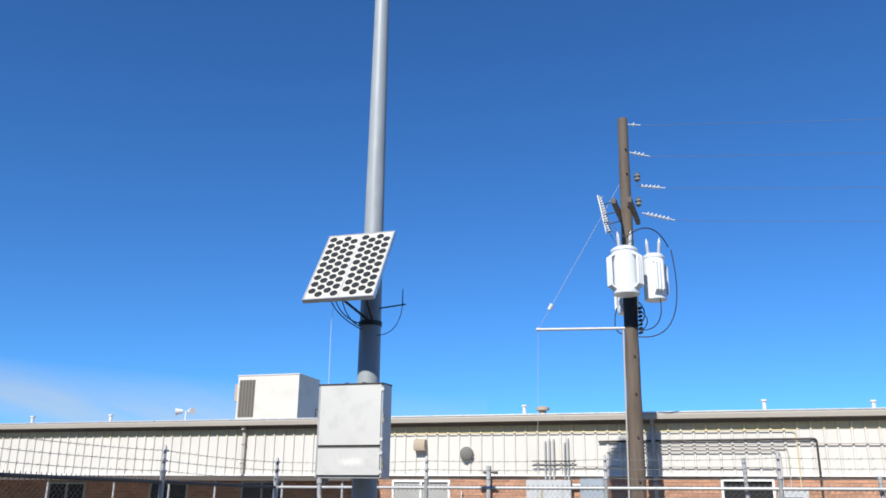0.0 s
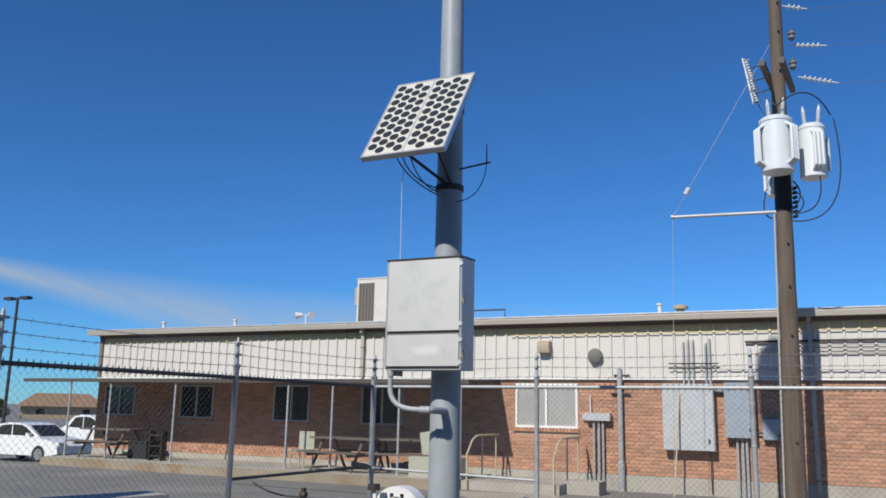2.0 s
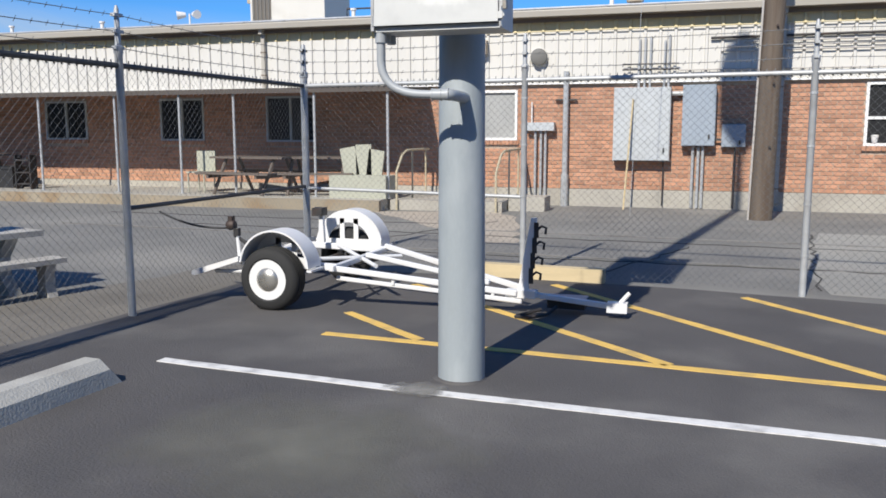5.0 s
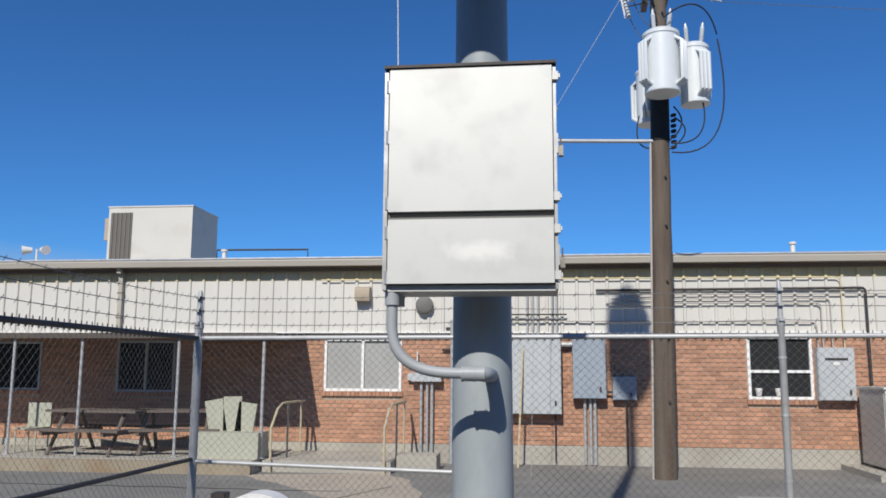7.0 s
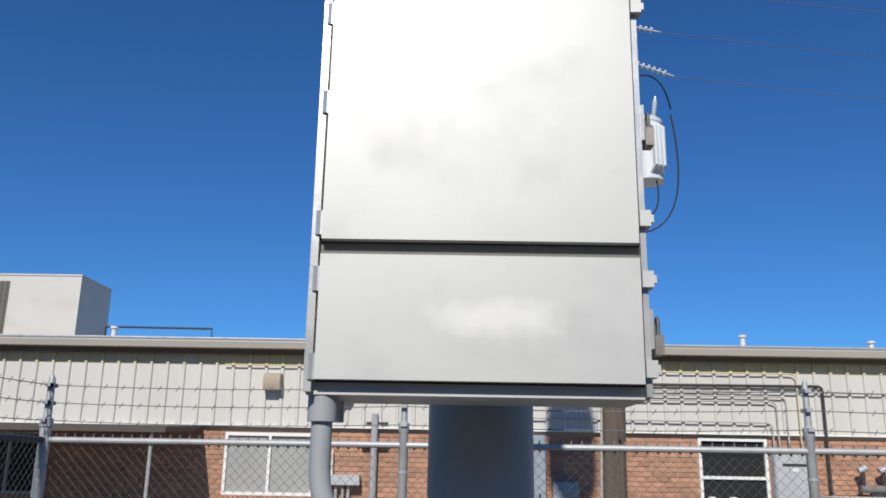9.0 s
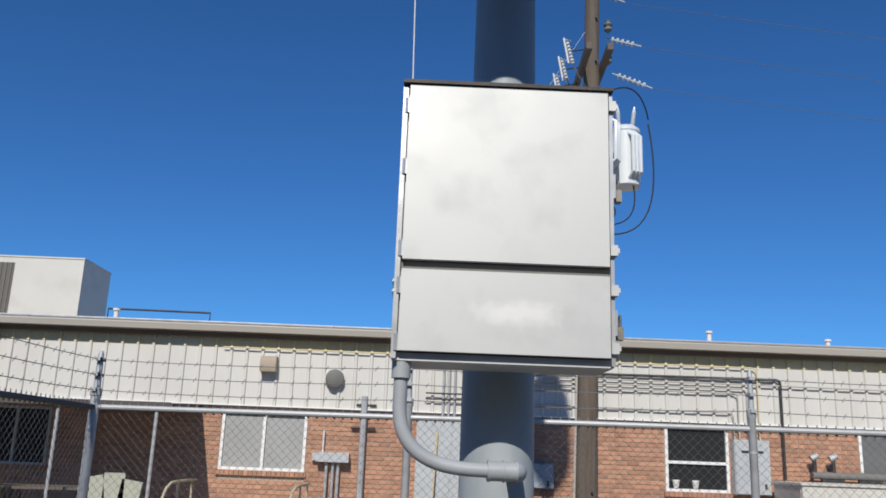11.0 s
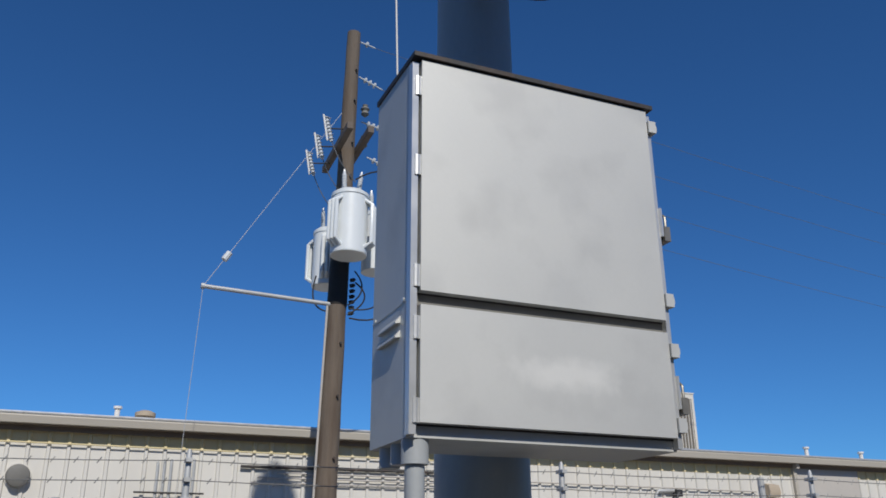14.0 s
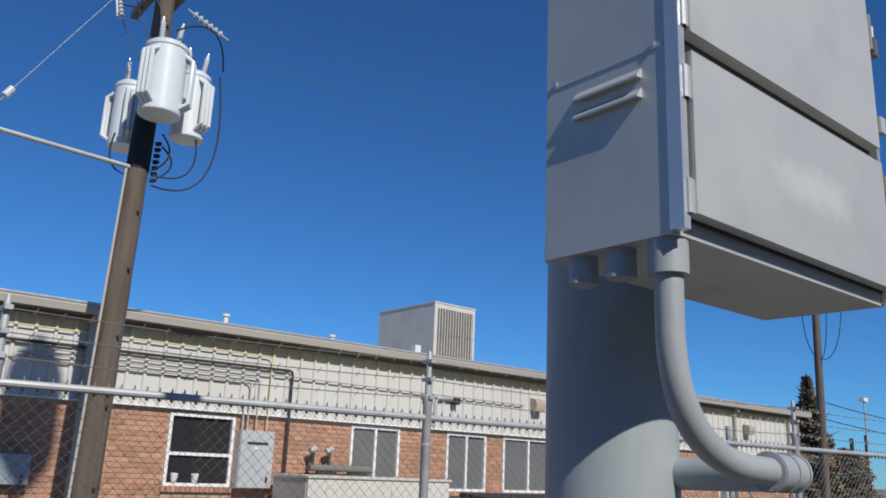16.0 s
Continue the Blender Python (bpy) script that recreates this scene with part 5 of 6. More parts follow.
def block_table(at, turn, label):
    """Heavy precast table: thick slab, two curved pedestals, two benches on stubs."""
    t = thing("concrete_table", label, "picnic table", at, "concrete tables in the yard")
    t.rotation_euler = (0, 0, radians(turn))
    part("tabletop", boxed((-0.75, -0.34, 0.69), (0.75, 0.34, 0.76), 0.015), M_TABLE, t)
    for s in (-1, 1):
        bm = bm_new()
        add_prism(bm, [(-0.30, 0.0), (-0.26, 0.08), (-0.12, 0.22), (-0.12, 0.45), (-0.24, 0.60), (-0.30, 0.69), (0.30, 0.69), (0.24, 0.60), (0.12, 0.45), (0.12, 0.22), (0.26, 0.08), (0.30, 0.0)], "x", s * 0.45 - 0.06, s * 0.45 + 0.06)
        part("pedestal", bm, M_TABLE, t)
        b = part("bench", boxed((-0.75, s * 0.62 - 0.14, 0.40), (0.75, s * 0.62 + 0.14, 0.46), 0.012), M_TABLE, t)
        for q in (-1, 1):
            bm = bm_new()
            add_prism(bm, [(-0.12, 0.0), (-0.07, 0.12), (-0.08, 0.30), (-0.12, 0.40), (0.12, 0.40), (0.08, 0.30), (0.07, 0.12), (0.12, 0.0)], "x", q * 0.6 - 0.05, q * 0.6 + 0.05)
            for v in bm.verts:
                v.co.y += s * 0.62
            part("bench_leg", bm, M_TABLE, b)
    return t


ct = block_table((-4.80, 0.98, 0.0), 74, "grey concrete picnic table with benches, half in shade")
ct.scale = (0.92, 0.8, 0.74)

# clutter on the porch
t = thing("plastic_chair", "pale plastic chair on the porch", "chair", (-8.7, 10.6, 0.21))
part("seat", boxed((-0.22, -0.22, 0.40), (0.22, 0.22, 0.43), 0.01), M_CRATE, t)
part("backrest", boxed((-0.22, 0.19, 0.43), (0.22, 0.23, 0.85), 0.012), M_CRATE, t)
for x in (-0.19, 0.19):
    for y in (-0.19, 0.19):
        part("leg", rodded((x, y, 0), (x, y, 0.40), 0.016, 8), M_CRATE, t)
t = thing("board_stack", "pale green boards leaning at a low trough on the porch", "boards", (-4.95, 10.3, 0.21))
part("trough", boxed((-0.55, -0.3, 0), (0.6, 0.25, 0.42), 0.015), M_CRATE, t)
for k, (x, z) in enumerate(((-0.25, 0.95), (0.0, 1.0), (0.2, 0.9))):
    bm = bm_new()
    add_box(bm, (x - 0.16, 0.1, 0.40), (x + 0.16, 0.14, z))
    bmesh.ops.rotate(bm, verts=bm.verts[:], cent=(x, 0.1, 0.40), matrix=Matrix.Rotation(radians(-10 + 9 * k), 3, "Y"))
    part("board", bm, M_CRATE, t)
bm = bm_new()
for z in (0.1, 0.35, 0.62):
    add_box(bm, (-0.22, -0.1, z), (0.22, 0.1, z + 0.03))
for x in (-0.2, 0.2):
    add_box(bm, (x - 0.015, -0.1, 0), (x + 0.015, 0.1, 0.75))
sh_ = part("shelf_rack", bm, M_DARK)
sh_.location = (-13.0, 10.35, 0.21)
tagged(sh_, "small dark rack standing on the porch", "rack")

bin_ = thing("storage_bin", "black plastic storage bin on the porch", "bin", (-13.85, 10.75, 0.21))
part("tub", boxed((-0.32, -0.25, 0), (0.32, 0.25, 0.42), 0.03), M_BLACK, bin_)
part("lid", boxed((-0.34, -0.27, 0.42), (0.34, 0.27, 0.47), 0.015), M_BLACK, bin_)

# ---- ground unit by the wall ----
structure("equipment_pad", boxed((5.45, 10.2, 0), (9.2, FY - 0.032, 0.10), 0.01), M_CONC, "concrete equipment pad", "pad", False)
g = thing("air_handler", "large beige ground air handler on a concrete pad", "air conditioner", (5.75, 10.6, 0.10))
part("casing", boxed((0, 0.0, 0.05), (2.9, 1.1, 1.30), 0.012), M_AC, g)
part("end_panel", boxed((-0.012, 0.05, 0.1), (-0.001, 1.05, 1.26)), M_SIDING_G, g)
for x in (0.34, 1.62):
    p_ = part("access_panel", boxed((x, -0.014, 0.15), (x + 1.15, -0.001, 1.2), 0.004), M_AC, g)
    part("panel_handle", boxed((x + 0.25, -0.03, 0.95), (x + 0.8, -0.0145, 0.975)), M_DARK, p_)
part("name_plate", boxed((1.05, -0.02, 0.52), (1.25, -0.0145, 0.72)), M_VENT, g)
part("lid", boxed((-0.03, -0.03, 1.30), (2.93, 1.12, 1.335), 0.006), M_AC, g)
gp_ = thing("gas_manifold", "dark gas pipe manifold with two short risers", "pipe", (6.5, 11.75, 1.55))
part("header", rodded((-0.05, 0, 0), (1.25, 0, 0), 0.06, 12), M_VENT, gp_)
for x in (0.0, 0.33):
    part("riser", rodded((x, 0, 0), (x, 0, 0.28), 0.035, 10), M_DARK, gp_)
    part("riser_cap", rodded((x - 0.06, 0, 0.28), (x + 0.06, 0, 0.33), 0.05, 10), M_GALV, gp_)
part("support", boxed((0.1, -0.03, -0.12), (0.5, 0.03, -0.06)), M_DARK, gp_)
part("support", boxed((0.75, -0.03, -0.12), (1.15, 0.03, -0.06)), M_DARK, gp_)
part("wall_bracket", boxed((0.3, 0.03, -0.08), (0.4, 0.2, -0.03)), M_DARK, gp_)
b = thing("dumpster", "blue steel dumpster with a dark plastic lid", "dumpster", (4.42, 4.2, 0.0))
b.scale = (1, 1, 0.93)
bm = bm_new()
add_prism(bm, [(0.0, 0.12), (0.0, 1.30), (1.25, 1.42), (1.25, 0.12)], "x", 0.0, 1.8)
part("tub", soften(bm, 0.02), M_BLUE, b)
part("rim", boxed((-0.04, -0.04, 1.22), (1.84, -0.001, 1.31), 0.01), M_BLUE, b)
bm = bm_new()
add_prism(bm, [(-0.08, 1.325), (-0.08, 1.37), (1.27, 1.50), (1.27, 1.445)], "x", -0.06, 1.86)
part("lid", soften(bm, 0.012), M_DARK, b)
part("fork_sleeve", boxed((-0.13, 0.10, 0.80), (-0.002, 1.1, 0.98), 0.02), M_BLUE, b)
part("sticker", boxed((0.03, -0.006, 1.03), (0.12, -0.001, 1.11)), M_SIGN, b)
for x in (0.15, 1.65):
    for y in (0.15, 1.1):
        part("foot", boxed((x - 0.06, y - 0.06, 0.0), (x + 0.06, y + 0.06, 0.119), 0.006), M_DARK, b)

# ---- tow dolly ----
td = thing("tow_dolly", "white painted two-wheeled tow dolly on black asphalt", "trailer", (-0.01, 0.22, -0.085))
td.scale = (1.058, 1.058, 1.058)


def arc(cx, cz, r, a0, a1, n=18):
    return [(cx + r * math.cos(radians(a0 + (a1 - a0) * i / n)), cz + r * math.sin(radians(a0 + (a1 - a0) * i / n))) for i in range(n + 1)]


def wheel(y, face, R):
    w = thing("wheel", "", "", (-1.88, y, 0.325))
    w.parent = td
    for k in ("label", "category"):
        if k in w:
            del w[k]
    bm = bm_new()
    add_lathe(bm, (0, -0.10, 0), (0, 1, 0), [(0.012, 0.150), (0.0, 0.168), (0.004, 0.2), (0.016, 0.226), (0.034, 0.240), (0.05, 0.244), (0.062, 0.238), (0.066, 0.244), (0.096, 0.245), (0.1, 0.238), (0.104, 0.245),
                                             (0.134, 0.244), (0.138, 0.238), (0.15, 0.244), (0.166, 0.240), (0.184, 0.226), (0.196, 0.2), (0.2, 0.168), (0.188, 0.150)], 44, False)
    part("tyre", bm, M_TYRE, w)
    bm = bm_new()
    s = face
    add_lathe(bm, (0, s * 0.092, 0), (0, -s, 0), [(0.0, 0.155), (0.004, 0.150), (0.012, 0.144), (0.030, 0.128), (0.034, 0.118), (0.030, 0.112), (0.026, 0.107), (0.05, 0.100), (0.12, 0.07)], 36)
    part("rim", bm, M_TRAILER, w, "white steel rim")
    bm = bm_new()
    add_lathe(bm, (0, s * 0.066, 0), (0, s, 0), [(0, 0.104), (0.012, 0.102), (0.026, 0.092), (0.042, 0.070), (0.052, 0.040), (0.056, 0.006)], 28)
    part("hub_cap", bm, M_CHROME, w, "dull chrome hub cap")
    # rolled mudguard with a flared front lip
    bm = bm_new()
    add_prism(bm, arc(0.06, 0.09, R, 2, 172) + arc(0.06, 0.09, R - 0.014, 172, 2), "y", -0.105, 0.105)
    add_box(bm, (0.045 + R, -0.105, 0.075), (0.085 + R, 0.105, 0.092))
    part("mudguard", soften(bm, 0.004, 1), M_TRAILER, w, "rounded white mudguard")
    bm = bm_new()
    y0, y1 = (-s * 0.104 - 0.005, -s * 0.104 + 0.005)
    add_prism(bm, arc(0.06, 0.09, R - 0.015, 4, 176) + arc(0.06, 0.09, R - 0.115, 176, 4), "y", y0, y1)
    for x in (-0.02, 0.115):
        add_box(bm, (x - 0.005, y0, 0.13), (x + 0.04, y1, R + 0.01))
    add_box(bm, (0.065 - R, y0 - 0.01, 0.07), (0.055 + R, y1 + 0.01, 0.15))
    part("mudguard_web", bm, M_TRAILER, w)
    return w


wheel(1.20, -1, 0.292)
wheel(2.60, 1, 0.325)


def beam(name, a, b, w, h, material=None):
    a, b = Vector(a), Vector(b)
    d = b - a
    L_ = d.length
    bm = bm_new()
    add_box(bm, (0, -w / 2, -h / 2), (L_, w / 2, h / 2))
    q = d.to_track_quat("X", "Z").to_matrix().to_4x4()
    bmesh.ops.transform(bm, matrix=Matrix.Translation(a) @ q, verts=bm.verts[:])
    return part(name, soften(bm, 0.006, 1), material or M_TRAILER, td)


part("axle", rodded((-1.88, 1.15, 0.325), (-1.88, 2.65, 0.325), 0.032, 12), M_DARK, td)
for y in (1.38, 2.42):
    beam("frame_rail", (-2.24, y, 0.42), (-1.42, y, 0.40), 0.05, 0.055)
beam("cross_member", (-1.44, 1.30, 0.40), (-1.44, 2.50, 0.40), 0.04, 0.045)
beam("cross_member", (-2.22, 1.32, 0.42), (-2.22, 2.48, 0.42), 0.045, 0.05)
beam("tongue_rail", (-1.44, 1.36, 0.395), (-0.06, 1.60, 0.235), 0.036, 0.045)
beam("tongue_rail", (-1.44, 2.44, 0.43), (-0.06, 1.74, 0.255), 0.036, 0.045)
beam("tongue_rail", (-1.40, 1.90, 0.43), (-0.30, 1.72, 0.285), 0.034, 0.040)
beam("lower_rail", (-1.44, 1.40, 0.315), (-0.02, 1.60, 0.175), 0.030, 0.034)
for q in (0.32, 0.62, 0.86):
    x, y = -1.44 + 1.40 * q, 1.38 + 0.22 * q
    beam("spacer", (x, y, 0.315 - 0.14 * q), (x, y, 0.395 - 0.16 * q), 0.026, 0.026)
for y0, y1 in ((1.44, 2.20), (2.36, 1.62)):
    part("brace_tube", rodded((-1.86, y0, 0.43), (-1.20, y1, 0.385), 0.017, 8), M_TRAILER, td)
    part("tie_rod", tubed(bow((-1.80, y0, 0.36), (-1.60, (y0 + y1) / 2, 0.30), (-1.36, y1, 0.36), 8), 0.010, 6), M_DARK, td)
beam("drawbar", (-0.10, 1.66, 0.235), (0.62, 1.63, 0.175), 0.040, 0.040)
win_ = part("winch", boxed((0.16, 1.66, 0.125), (0.44, 1.79, 0.20), 0.012), M_DARK, td, "dark steel winch box")
part("lid", boxed((0.15, 1.65, 0.201), (0.45, 1.80, 0.210), 0.003), M_PANEL_B, win_, "blue-grey lid")
# loading ramps: a slim sloping channel with a stay under it
for y in (1.32, 2.50):
    bm = bm_new()
    add_prism(bm, [(-2.20, 0.475), (-2.62, 0.345), (-2.63, 0.315), (-2.60, 0.305), (-2.20, 0.435)], "y", y - 0.09, y + 0.09)
    part("loading_ramp", soften(bm, 0.006, 1), M_TRAILER, td)
    part("ramp_stay", rodded((-2.46, y, 0.335), (-2.20, y, 0.345), 0.016, 8), M_TRAILER, td)
part("strap_post", rodded((-2.26, 1.36, 0.42), (-2.28, 1.36, 0.68), 0.016, 8), M_TRAILER, td)
bm = bm_new()
add_lathe(bm, (-2.37, 1.36, 0.70), (1, 0, 0.1), [(0, 0.012), (0.008, 0.034), (0.024, 0.042), (0.058, 0.042), (0.074, 0.034), (0.082, 0.012)], 14)
add_box(bm, (-2.345, 1.335, 0.715), (-2.31, 1.385, 0.775))
add_rod(bm, (-2.28, 1.36, 0.62), (-2.28, 1.36, 0.68), 0.03, 8)
part("ratchet", bm, M_DARK, td, "dark rusty ratchet reel")
bm = bm_new()
add_prism(bm, [(-2.02, 0.46), (-1.965, 0.46), (-1.975, 0.70), (-2.01, 0.70)], "y", 2.28, 2.32)
part("strap_post", bm, M_TRAILER, td)
part("ratchet", boxed((-2.06, 2.24, 0.70), (-1.965, 2.36, 0.77), 0.018), M_DARK, td, "dark rusty ratchet winch")
part("strap", tubed(bow((-2.36, 1.36, 0.68), (-2.65, 1.3, 0.66), (-2.95, 1.3, 0.80), 8), 0.009, 6), M_BLACK, td)
part("strap", tubed([(-2.3, 1.36, 0.62), (-2.1, 1.38, 0.50), (-1.7, 1.42, 0.47)], 0.014, 6), M_BLACK, td)
cpl = part("coupler", boxed((0.61, 1.575, 0.135), (0.755, 1.675, 0.205), 0.02), M_TRAILER, td, "white ball coupler")
part("latch", rodded((0.70, 1.63, 0.20), (0.765, 1.65, 0.275), 0.016, 8), M_TRAILER, cpl)
part("safety_hoop", tubed([(0.12, 1.62, 0.12), (0.02, 1.52, 0.10), (-0.02, 1.40, 0.105), (0.08, 1.36, 0.11), (0.2, 1.46, 0.12), (0.24, 1.6, 0.15)], 0.014, 8), M_DARK, td)
part("mast_foot", boxed((-0.15, 1.60, 0.20), (0.08, 1.70, 0.255), 0.008), M_TRAILER, td)
bm = bm_new()
add_prism(bm, [(-0.06, 0.25), (-0.02, 0.50), (0.035, 0.80), (0.075, 0.80), (0.055, 0.50), (0.015, 0.25)], "y", 1.635, 1.672)
mast = part("chain_mast", soften(bm, 0.004, 1), M_TRAILER, td)
for k in range(4):
    z, x = 0.36 + 0.115 * k, 0.036 + 0.012 * k
    bm = bm_new()
    add_tube(bm, [(x, 1.63, z), (x + 0.045, 1.62, z + 0.04), (x + 0.08, 1.62, z + 0.028), (x + 0.075, 1.62, z - 0.018)], 0.010, 6)
    add_box(bm, (x - 0.012, 1.622, z - 0.05), (x + 0.022, 1.634, z + 0.065))
    part("chain_hook", bm, M_DARK, mast, "dark chain hook")
# timber beam and grating on the ground behind
tb = part("timber_beam", boxed((-0.78, -0.06, 0), (0.80, 0.06, 0.13), 0.008), M_TIMBER)
tb.matrix_world = pose(-0.36, 3.52, 0.006, 0, 0, -3)
tagged(tb, "pale yellow timber beam lying on the asphalt", "beam")

# ---- vehicles, far things ----
def sedan(at, turn, material, label):
    c = thing("car", label, "car", at)
    c.rotation_euler = (0, 0, radians(turn))
    W = 0.86
    bm = bm_new()
    body = [(-2.2, 0.35), (-2.25, 0.62), (-2.15, 0.88), (-1.5, 0.95), (1.05, 0.92), (1.9, 0.80), (2.2, 0.62), (2.25, 0.35), (1.75, 0.26), (-1.75, 0.26)]
    add_prism(bm, body, "y", -W, W)
    part("body", soften(bm, 0.06, 2), material, c)
    bm = bm_new()
    add_prism(bm, [(-1.65, 0.93), (-0.95, 1.36), (-0.5, 1.43), (0.15, 1.41), (0.45, 1.33), (1.15, 0.91)], "y", -0.70, 0.70)
    part("cabin", soften(bm, 0.05, 2), material, c)
    for s in (-1, 1):
        for poly in ([(-1.30, 0.97), (-0.85, 1.32), (-0.32, 1.36), (-0.32, 0.96)], [(-0.26, 0.96), (-0.26, 1.36), (0.15, 1.35), (0.42, 1.27), (0.90, 0.95)]):
            bm = bm_new()
            add_prism(bm, poly, "y", s * 0.702 - 0.004, s * 0.702 + 0.004)
            part("side_window", bm, M_GLASS, c)
        for x in (-1.32, 1.32):
            w = part("wheel", rodded((x, s * (W - 0.18), 0.31), (x, s * (W + 0.012), 0.31), 0.315, 24), M_TYRE, c)
            part("rim", rodded((x, s * (W + 0.012), 0.31), (x, s * (W + 0.022), 0.31), 0.20, 16), M_CHROME, w)
        part("headlight", boxed((2.0, s * 0.6 - 0.16, 0.62), (2.17, s * 0.6 + 0.16, 0.75), 0.03), M_SIGN, c)
        part("mirror", boxed((0.62, s * 0.80 - 0.09, 0.96), (0.76, s * 0.80 + 0.09, 1.07), 0.03), material, c)
    bm = bm_new()
    vs_ = [bm.verts.new(v) for v in ((1.08, -0.62, 0.965), (1.08, 0.62, 0.965), (0.50, 0.58, 1.335), (0.50, -0.58, 1.335))]
    bm.faces.new(vs_)
    ws_ = [bm.verts.new(v.co + Vector((0.012, 0, 0.012))) for v in vs_]
    bm.faces.new(ws_[::-1])
    for i in range(4):
        bm.faces.new((vs_[i], ws_[i], ws_[(i + 1) % 4], vs_[(i + 1) % 4]))
    part("windscreen", bm, M_GLASS, c)
    return c


sedan((-25.2, 16.45, -0.576), 3, M_CAR, "white four-door sedan parked beside the building")
c2 = sedan((-26.5, 21.0, -0.589), -7, M_CAR, "white car parked behind the sedan")
c2.scale = (1.05, 1.05, 1.2)
c3 = sedan((-37.0, 21.6, -0.692), -20, M_CAR_D, "dark grey work truck with a white ladder rack")
c3.scale = (1.15, 1.1, 1.3)
for s_ in (-1, 1):
    part("rack_rail", rodded((-2.1, s_ * 0.7, 1.62), (1.0, s_ * 0.7, 1.62), 0.05, 8), M_CAR, c3, "white ladder rack rail")
    for x in (-1.9, 0.2):
        part("rack_post", rodded((x, s_ * 0.7, 0.9), (x, s_ * 0.7, 1.62), 0.035, 8), M_CAR, c3)
bt = thing("box_trailer", "dark grey box trailer at the lot's far end", "trailer", (-49.2, 25.2, -0.812))
bt.rotation_euler = (0, 0, radians(56))
part("box", boxed((-5, -1.2, 0.9), (4.2, 1.2, 2.9), 0.05), M_CAR_D, bt)
part("chassis", boxed((-4.8, -1.0, 0.55), (4.0, 1.0, 0.9)), M_DARK, bt)
for x in (-3.5, 3.0):
    part("wheel", rodded((x, -1.1, 0.45), (x, 1.1, 0.45), 0.45, 16), M_TYRE, bt)
hs = thing("house", "distant tan house with brown hipped roof", "house", (-150, 124, -1.802))
hs.rotation_euler = (0, 0, radians(52))
part("wall", boxed((-8, -4, 0), (8, 4, 2.6)), M_FARWALL, hs)
bm = bm_new()
add_prism(bm, [(-5, 2.6), (0, 5.4), (5, 2.6)], "x", -9, 9)
for v in bm.verts:
    if v.co.z > 5:
        v.co.x *= 0.6
part("roof", bm, M_FARROOF, hs)
for x in (-5, 4):
    part("window", boxed((x, -4.03, 1.0), (x + 1.5, -3.99, 2.1)), M_GLASS, hs)
lp = thing("street_lamp", "tall dark parking lot lamp post", "street lamp", (-44.2, 29.6, -0.763))
part("post", rodded((0, 0, 0), (0, 0, 8.9), 0.11, 10, 0.08), M_DARK, lp)
for s in (-1, 1):
    part("lamp_head", boxed((s * 0.75 - 0.35, -0.2, 8.8), (s * 0.75 + 0.35, 0.2, 8.98), 0.03), M_DARK, lp)
part("arm", boxed((-0.6, -0.05, 8.86), (0.6, 0.05, 8.94)), M_DARK, lp)


def tree(name, at, h, r, material, label, seed, cone=True):
    t = thing(name, label, "tree", at)
    rng = random.Random(seed)
    bm = bm_new()
    add_lathe(bm, (0, 0, 0), (0, 0, 1), [(0, 0.03 * h), (h * 0.5, 0.018 * h), (h * 0.95, 0.004 * h)], 8)
    for i in range(26):
        z = h * (0.2 + 0.7 * i / 26)
        a = rng.random() * 6.28
        q = r * (1 - (z / h) ** 2) * 0.9
        add_rod(bm, (0, 0, z), (q * math.cos(a), q * math.sin(a), z + 0.1 * h), 0.008 * h, 5, 0.002 * h)
    part("trunk", bm, M_BARK, t)
    verts, faces = [], []
    for i in range(5200):
        z = h * (0.08 + 0.92 * rng.random() ** 1.1)
        f_ = (1 - (z / h) ** 1.7) if cone else math.sin(math.pi * min(1, 0.15 + 0.85 * z / h)) ** 0.6
        lump = 0.75 + 0.35 * noise.noise(Vector((z * 1.4, rng.random() * 0.2, seed)))
        a = rng.random() * 6.283
        lump *= 0.8 + 0.4 * noise.noise(Vector((math.cos(a) * 1.7, math.sin(a) * 1.7, z * 0.9 / max(1, h / 8))))
        q = r * f_ * lump * (0.35 + 0.65 * rng.random() ** 0.5)
        c = Vector((q * math.cos(a), q * math.sin(a), z))
        s = 0.035 * h * (0.5 + rng.random())
        d = Vector((rng.gauss(0, 1), rng.gauss(0, 1), rng.gauss(0, 0.8))).normalized()
        e = d.orthogonal().normalized()
        b0 = len(verts)
        verts += [tuple(c - d * s), tuple(c + e * s * 0.35), tuple(c + d * s), tuple(c - e * s * 0.35)]
        faces.append((b0, b0 + 1, b0 + 2, b0 + 3))
    me = bpy.data.meshes.new("crown")
    me.from_pydata(verts, [], faces)
    me.materials.append(material)
    ob = new("crown", me)
    ob.parent = t
    return t


tree("conifer_tree", (39.85, 19.45, 0), 6.8, 2.0, M_LEAF, "brownish conifer tree beyond the building", 3)
tree("shrub_tree", (45.5, 20.5, 0), 3.6, 2.4, M_LEAF, "bushy brownish tree beyond the building", 5, False)
tree("distant_tree", (-118.6, 82.5, -1.494), 4.4, 3.4, M_LEAF_G, "distant green tree by the lot", 9, False)
tree("distant_tree", (-153, 111, -1.831), 4.0, 3.0, M_LEAF_G, "distant green tree by the house", 11, False)
fp = thing("far_utility_pole", "weathered utility pole with one crossarm beyond the building", "utility pole", (37.35, 17.7, 0))
part("shaft", rodded((0, 0, 0), (-0.85, -0.7, 16.9), 0.2, 12, 0.13), M_WOODPOLE, fp)
bm = bm_new()
add_box(bm, (-0.50, -1.9, 9.6), (-0.36, 0.95, 9.82))
part("crossarm", bm, M_WOODPOLE, fp)
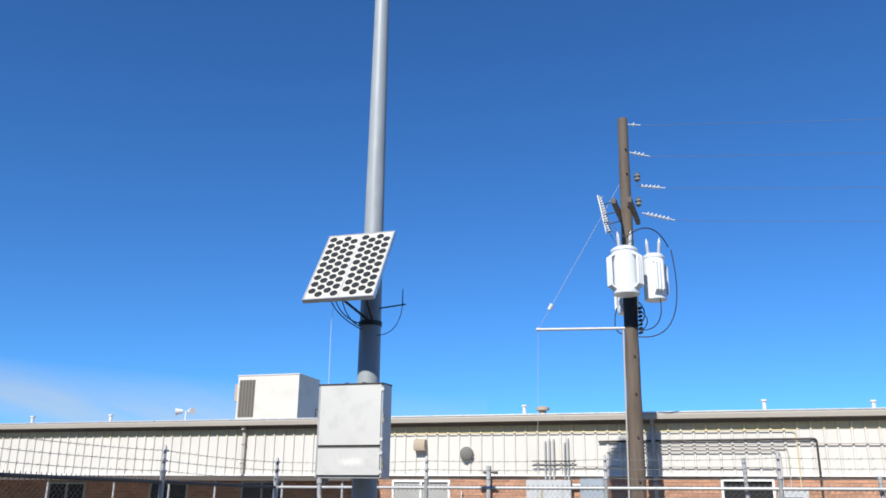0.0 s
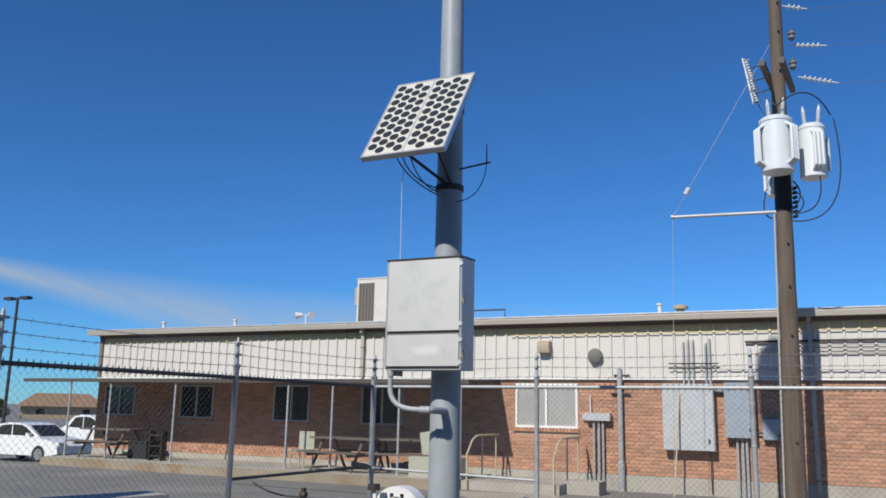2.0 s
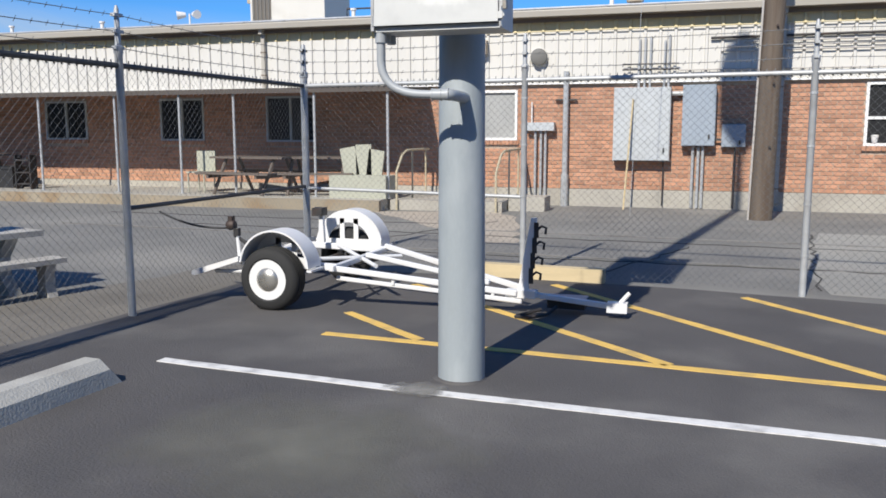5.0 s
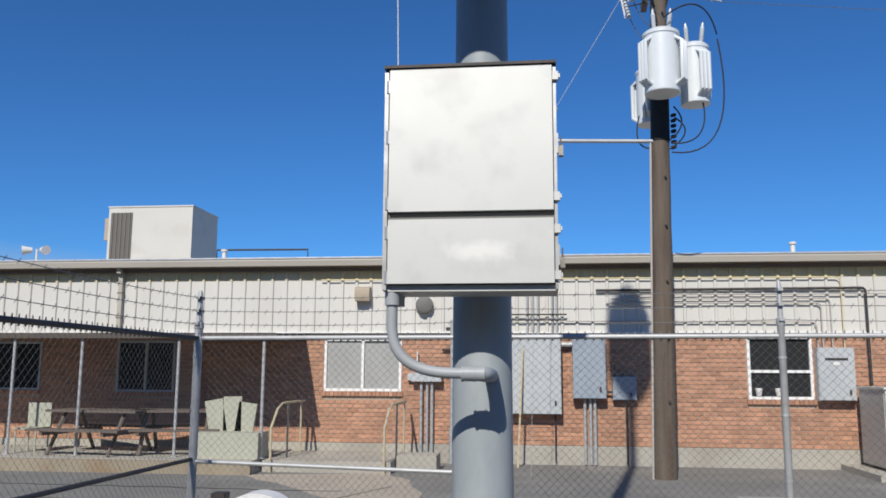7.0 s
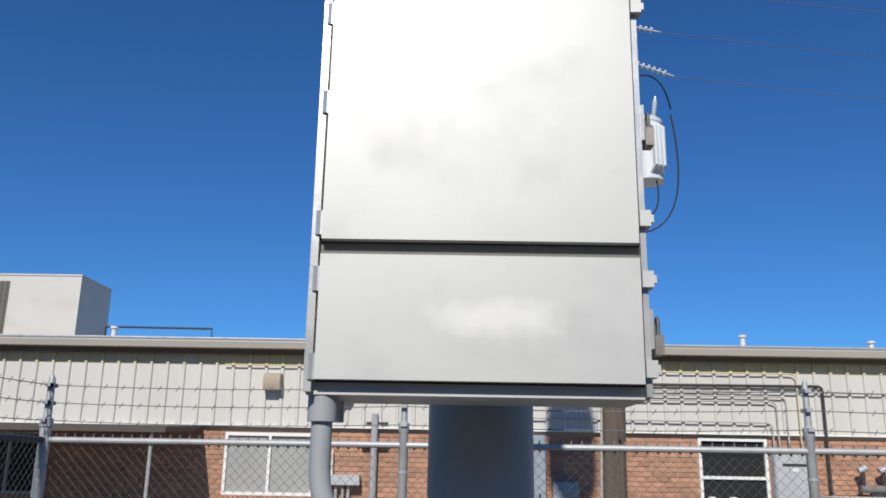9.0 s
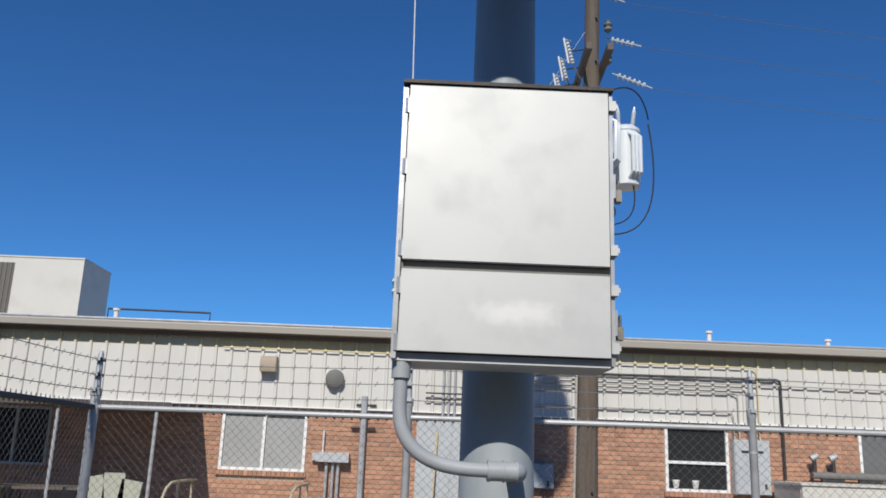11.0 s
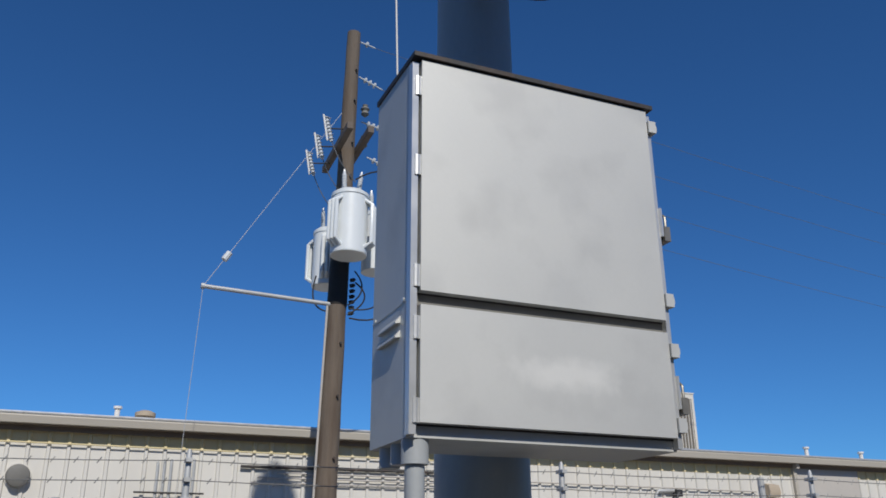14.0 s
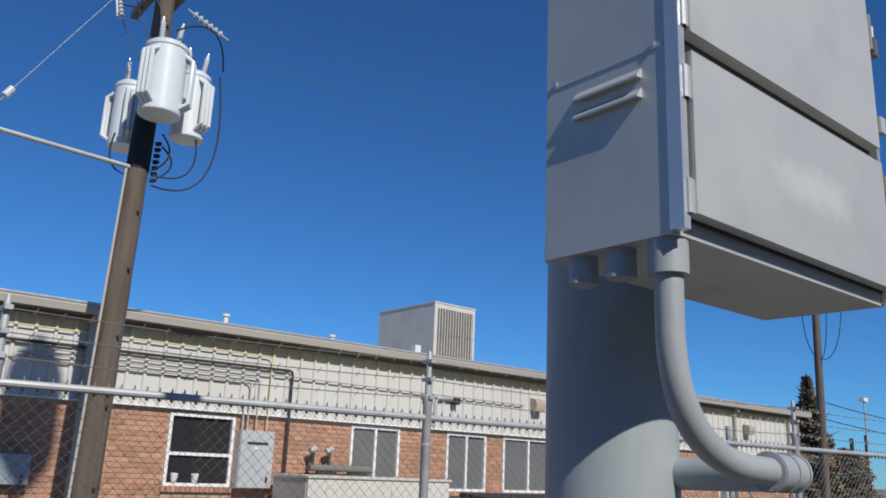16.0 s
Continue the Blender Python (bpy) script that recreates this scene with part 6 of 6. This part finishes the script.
for side, z in ((1, 14.2), (-1, 13.6), (1, 12.9), (1, 12.2), (-1, 11.6), (1, 10.9)):
    bm = bm_new()
    add_lathe(bm, (-0.9 * z / 16.3, -0.7 * z / 16.3 + 0.13 * side, z), (0, side, 0.2), [(0, 0.03), (0.2, 0.08), (0.3, 0.04)], 8)
    part("insulator", bm, M_DARK if side > 0 else M_PORC, fp)
for y0, drop in ((0.3, 7.5), (-0.9, 7.3), (-1.6, 7.0)):
    part("cable", tubed(bow((-0.43, y0, 9.62), (-0.45, y0 * 0.8 - 0.05, drop), (-0.4, -0.45, 7.3), 10), 0.02, 5), M_BLACK, fp)
for k, (x, z) in enumerate(((50, 4.4), (52, 4.7))):
    t = thing("far_pole", "distant thin dark pole with cables", "pole", (x, 22, 0))
    part("shaft", rodded((0, 0, 0), (0, 0, z), 0.12, 8), M_DARK, t)
for z in (3.4, 4.2):
    tagged(part("far_cable", tubed(sag((37.5, 17.9, z + 1.3), (70, 20, z + 1.5), 0.4, 12), 0.025, 5), M_DARK), "distant thin sagging overhead cable", "wire", "far cables")
sl_ = thing("street_lamp", "distant street lamp with a white globe", "street lamp", (47.5, 20.0, 0))
part("post", rodded((0, 0, 0), (0, 0, 6.3), 0.05, 8), M_GALV, sl_)
part("lamp_head", boxed((-0.35, -0.15, 6.3), (0.2, 0.15, 6.5), 0.05), M_SIGN, sl_)

# ---- bricks of the front wall ----
BL, BH, BJ = 0.205, 0.067, 0.0115
meshes = {}


def brick_mesh(l):
    key = round(l, 3)
    if key not in meshes:
        bm = bm_new()
        add_box(bm, (0, 0, 0), (l, 0.03, BH))
        for v in bm.verts:
            if v.co.y < 0.01:
                v.co.x += 0.003 if v.co.x < l / 2 else -0.003
                v.co.z += 0.003 if v.co.z < BH / 2 else -0.003
        meshes[key] = mesh_of("brick", bm, M_BRICK, False)
    return meshes[key]


rng = random.Random(12)
verts, faces = [], []
count = 0
z, row = BRICK_LO + 0.004, 0
while z + BH < BRICK_HI - 0.02:
    segs = [(XL, XR)]
    for x0, x1, z0, z1 in WINS:
        if z + BH > z0 - 0.09 and z < z1:
            segs = [q for a, b in segs for q in (((a, x0 - 0.005), (x1 + 0.005, b)) if a < x0 and b > x1 else ((a, b),))]
    for a, b in segs:
        x = a
        first = True
        k0 = math.floor((a - XL) / (BL + BJ)) * (BL + BJ) + XL + (row % 2) * (BL + BJ) / 2
        while k0 > a:
            k0 -= BL + BJ
        while k0 < b:
            lo, hi = max(k0, a), min(k0 + BL, b)
            if hi - lo > 0.03:
                y = FY + rng.uniform(-0.003, 0.002)
                if -2.2 < lo < 0.9 and z > 0.9 and count < 300:
                    ob = new("brick", brick_mesh(hi - lo))
                    ob.parent = wall
                    ob.location = (lo, y, z)
                    count += 1
                else:
                    i = len(verts)
                    y2, e = y + 0.03, 0.003
                    verts += [(lo + e, y, z + e), (hi - e, y, z + e), (hi - e, y, z + BH - e), (lo + e, y, z + BH - e), (lo, y2, z), (hi, y2, z), (hi, y2, z + BH), (lo, y2, z + BH)]
                    faces += [(i, i + 1, i + 2, i + 3), (i, i + 4, i + 5, i + 1), (i + 1, i + 5, i + 6, i + 2), (i + 2, i + 6, i + 7, i + 3), (i + 3, i + 7, i + 4, i)]
            k0 += BL + BJ
    z += BH + BJ
    row += 1
me = bpy.data.meshes.new("bricks")
me.from_pydata(verts, [], faces)
me.materials.append(M_BRICK)
rest = new("bricks", me)
rest.parent = wall
rest["kind"] = "stuff"
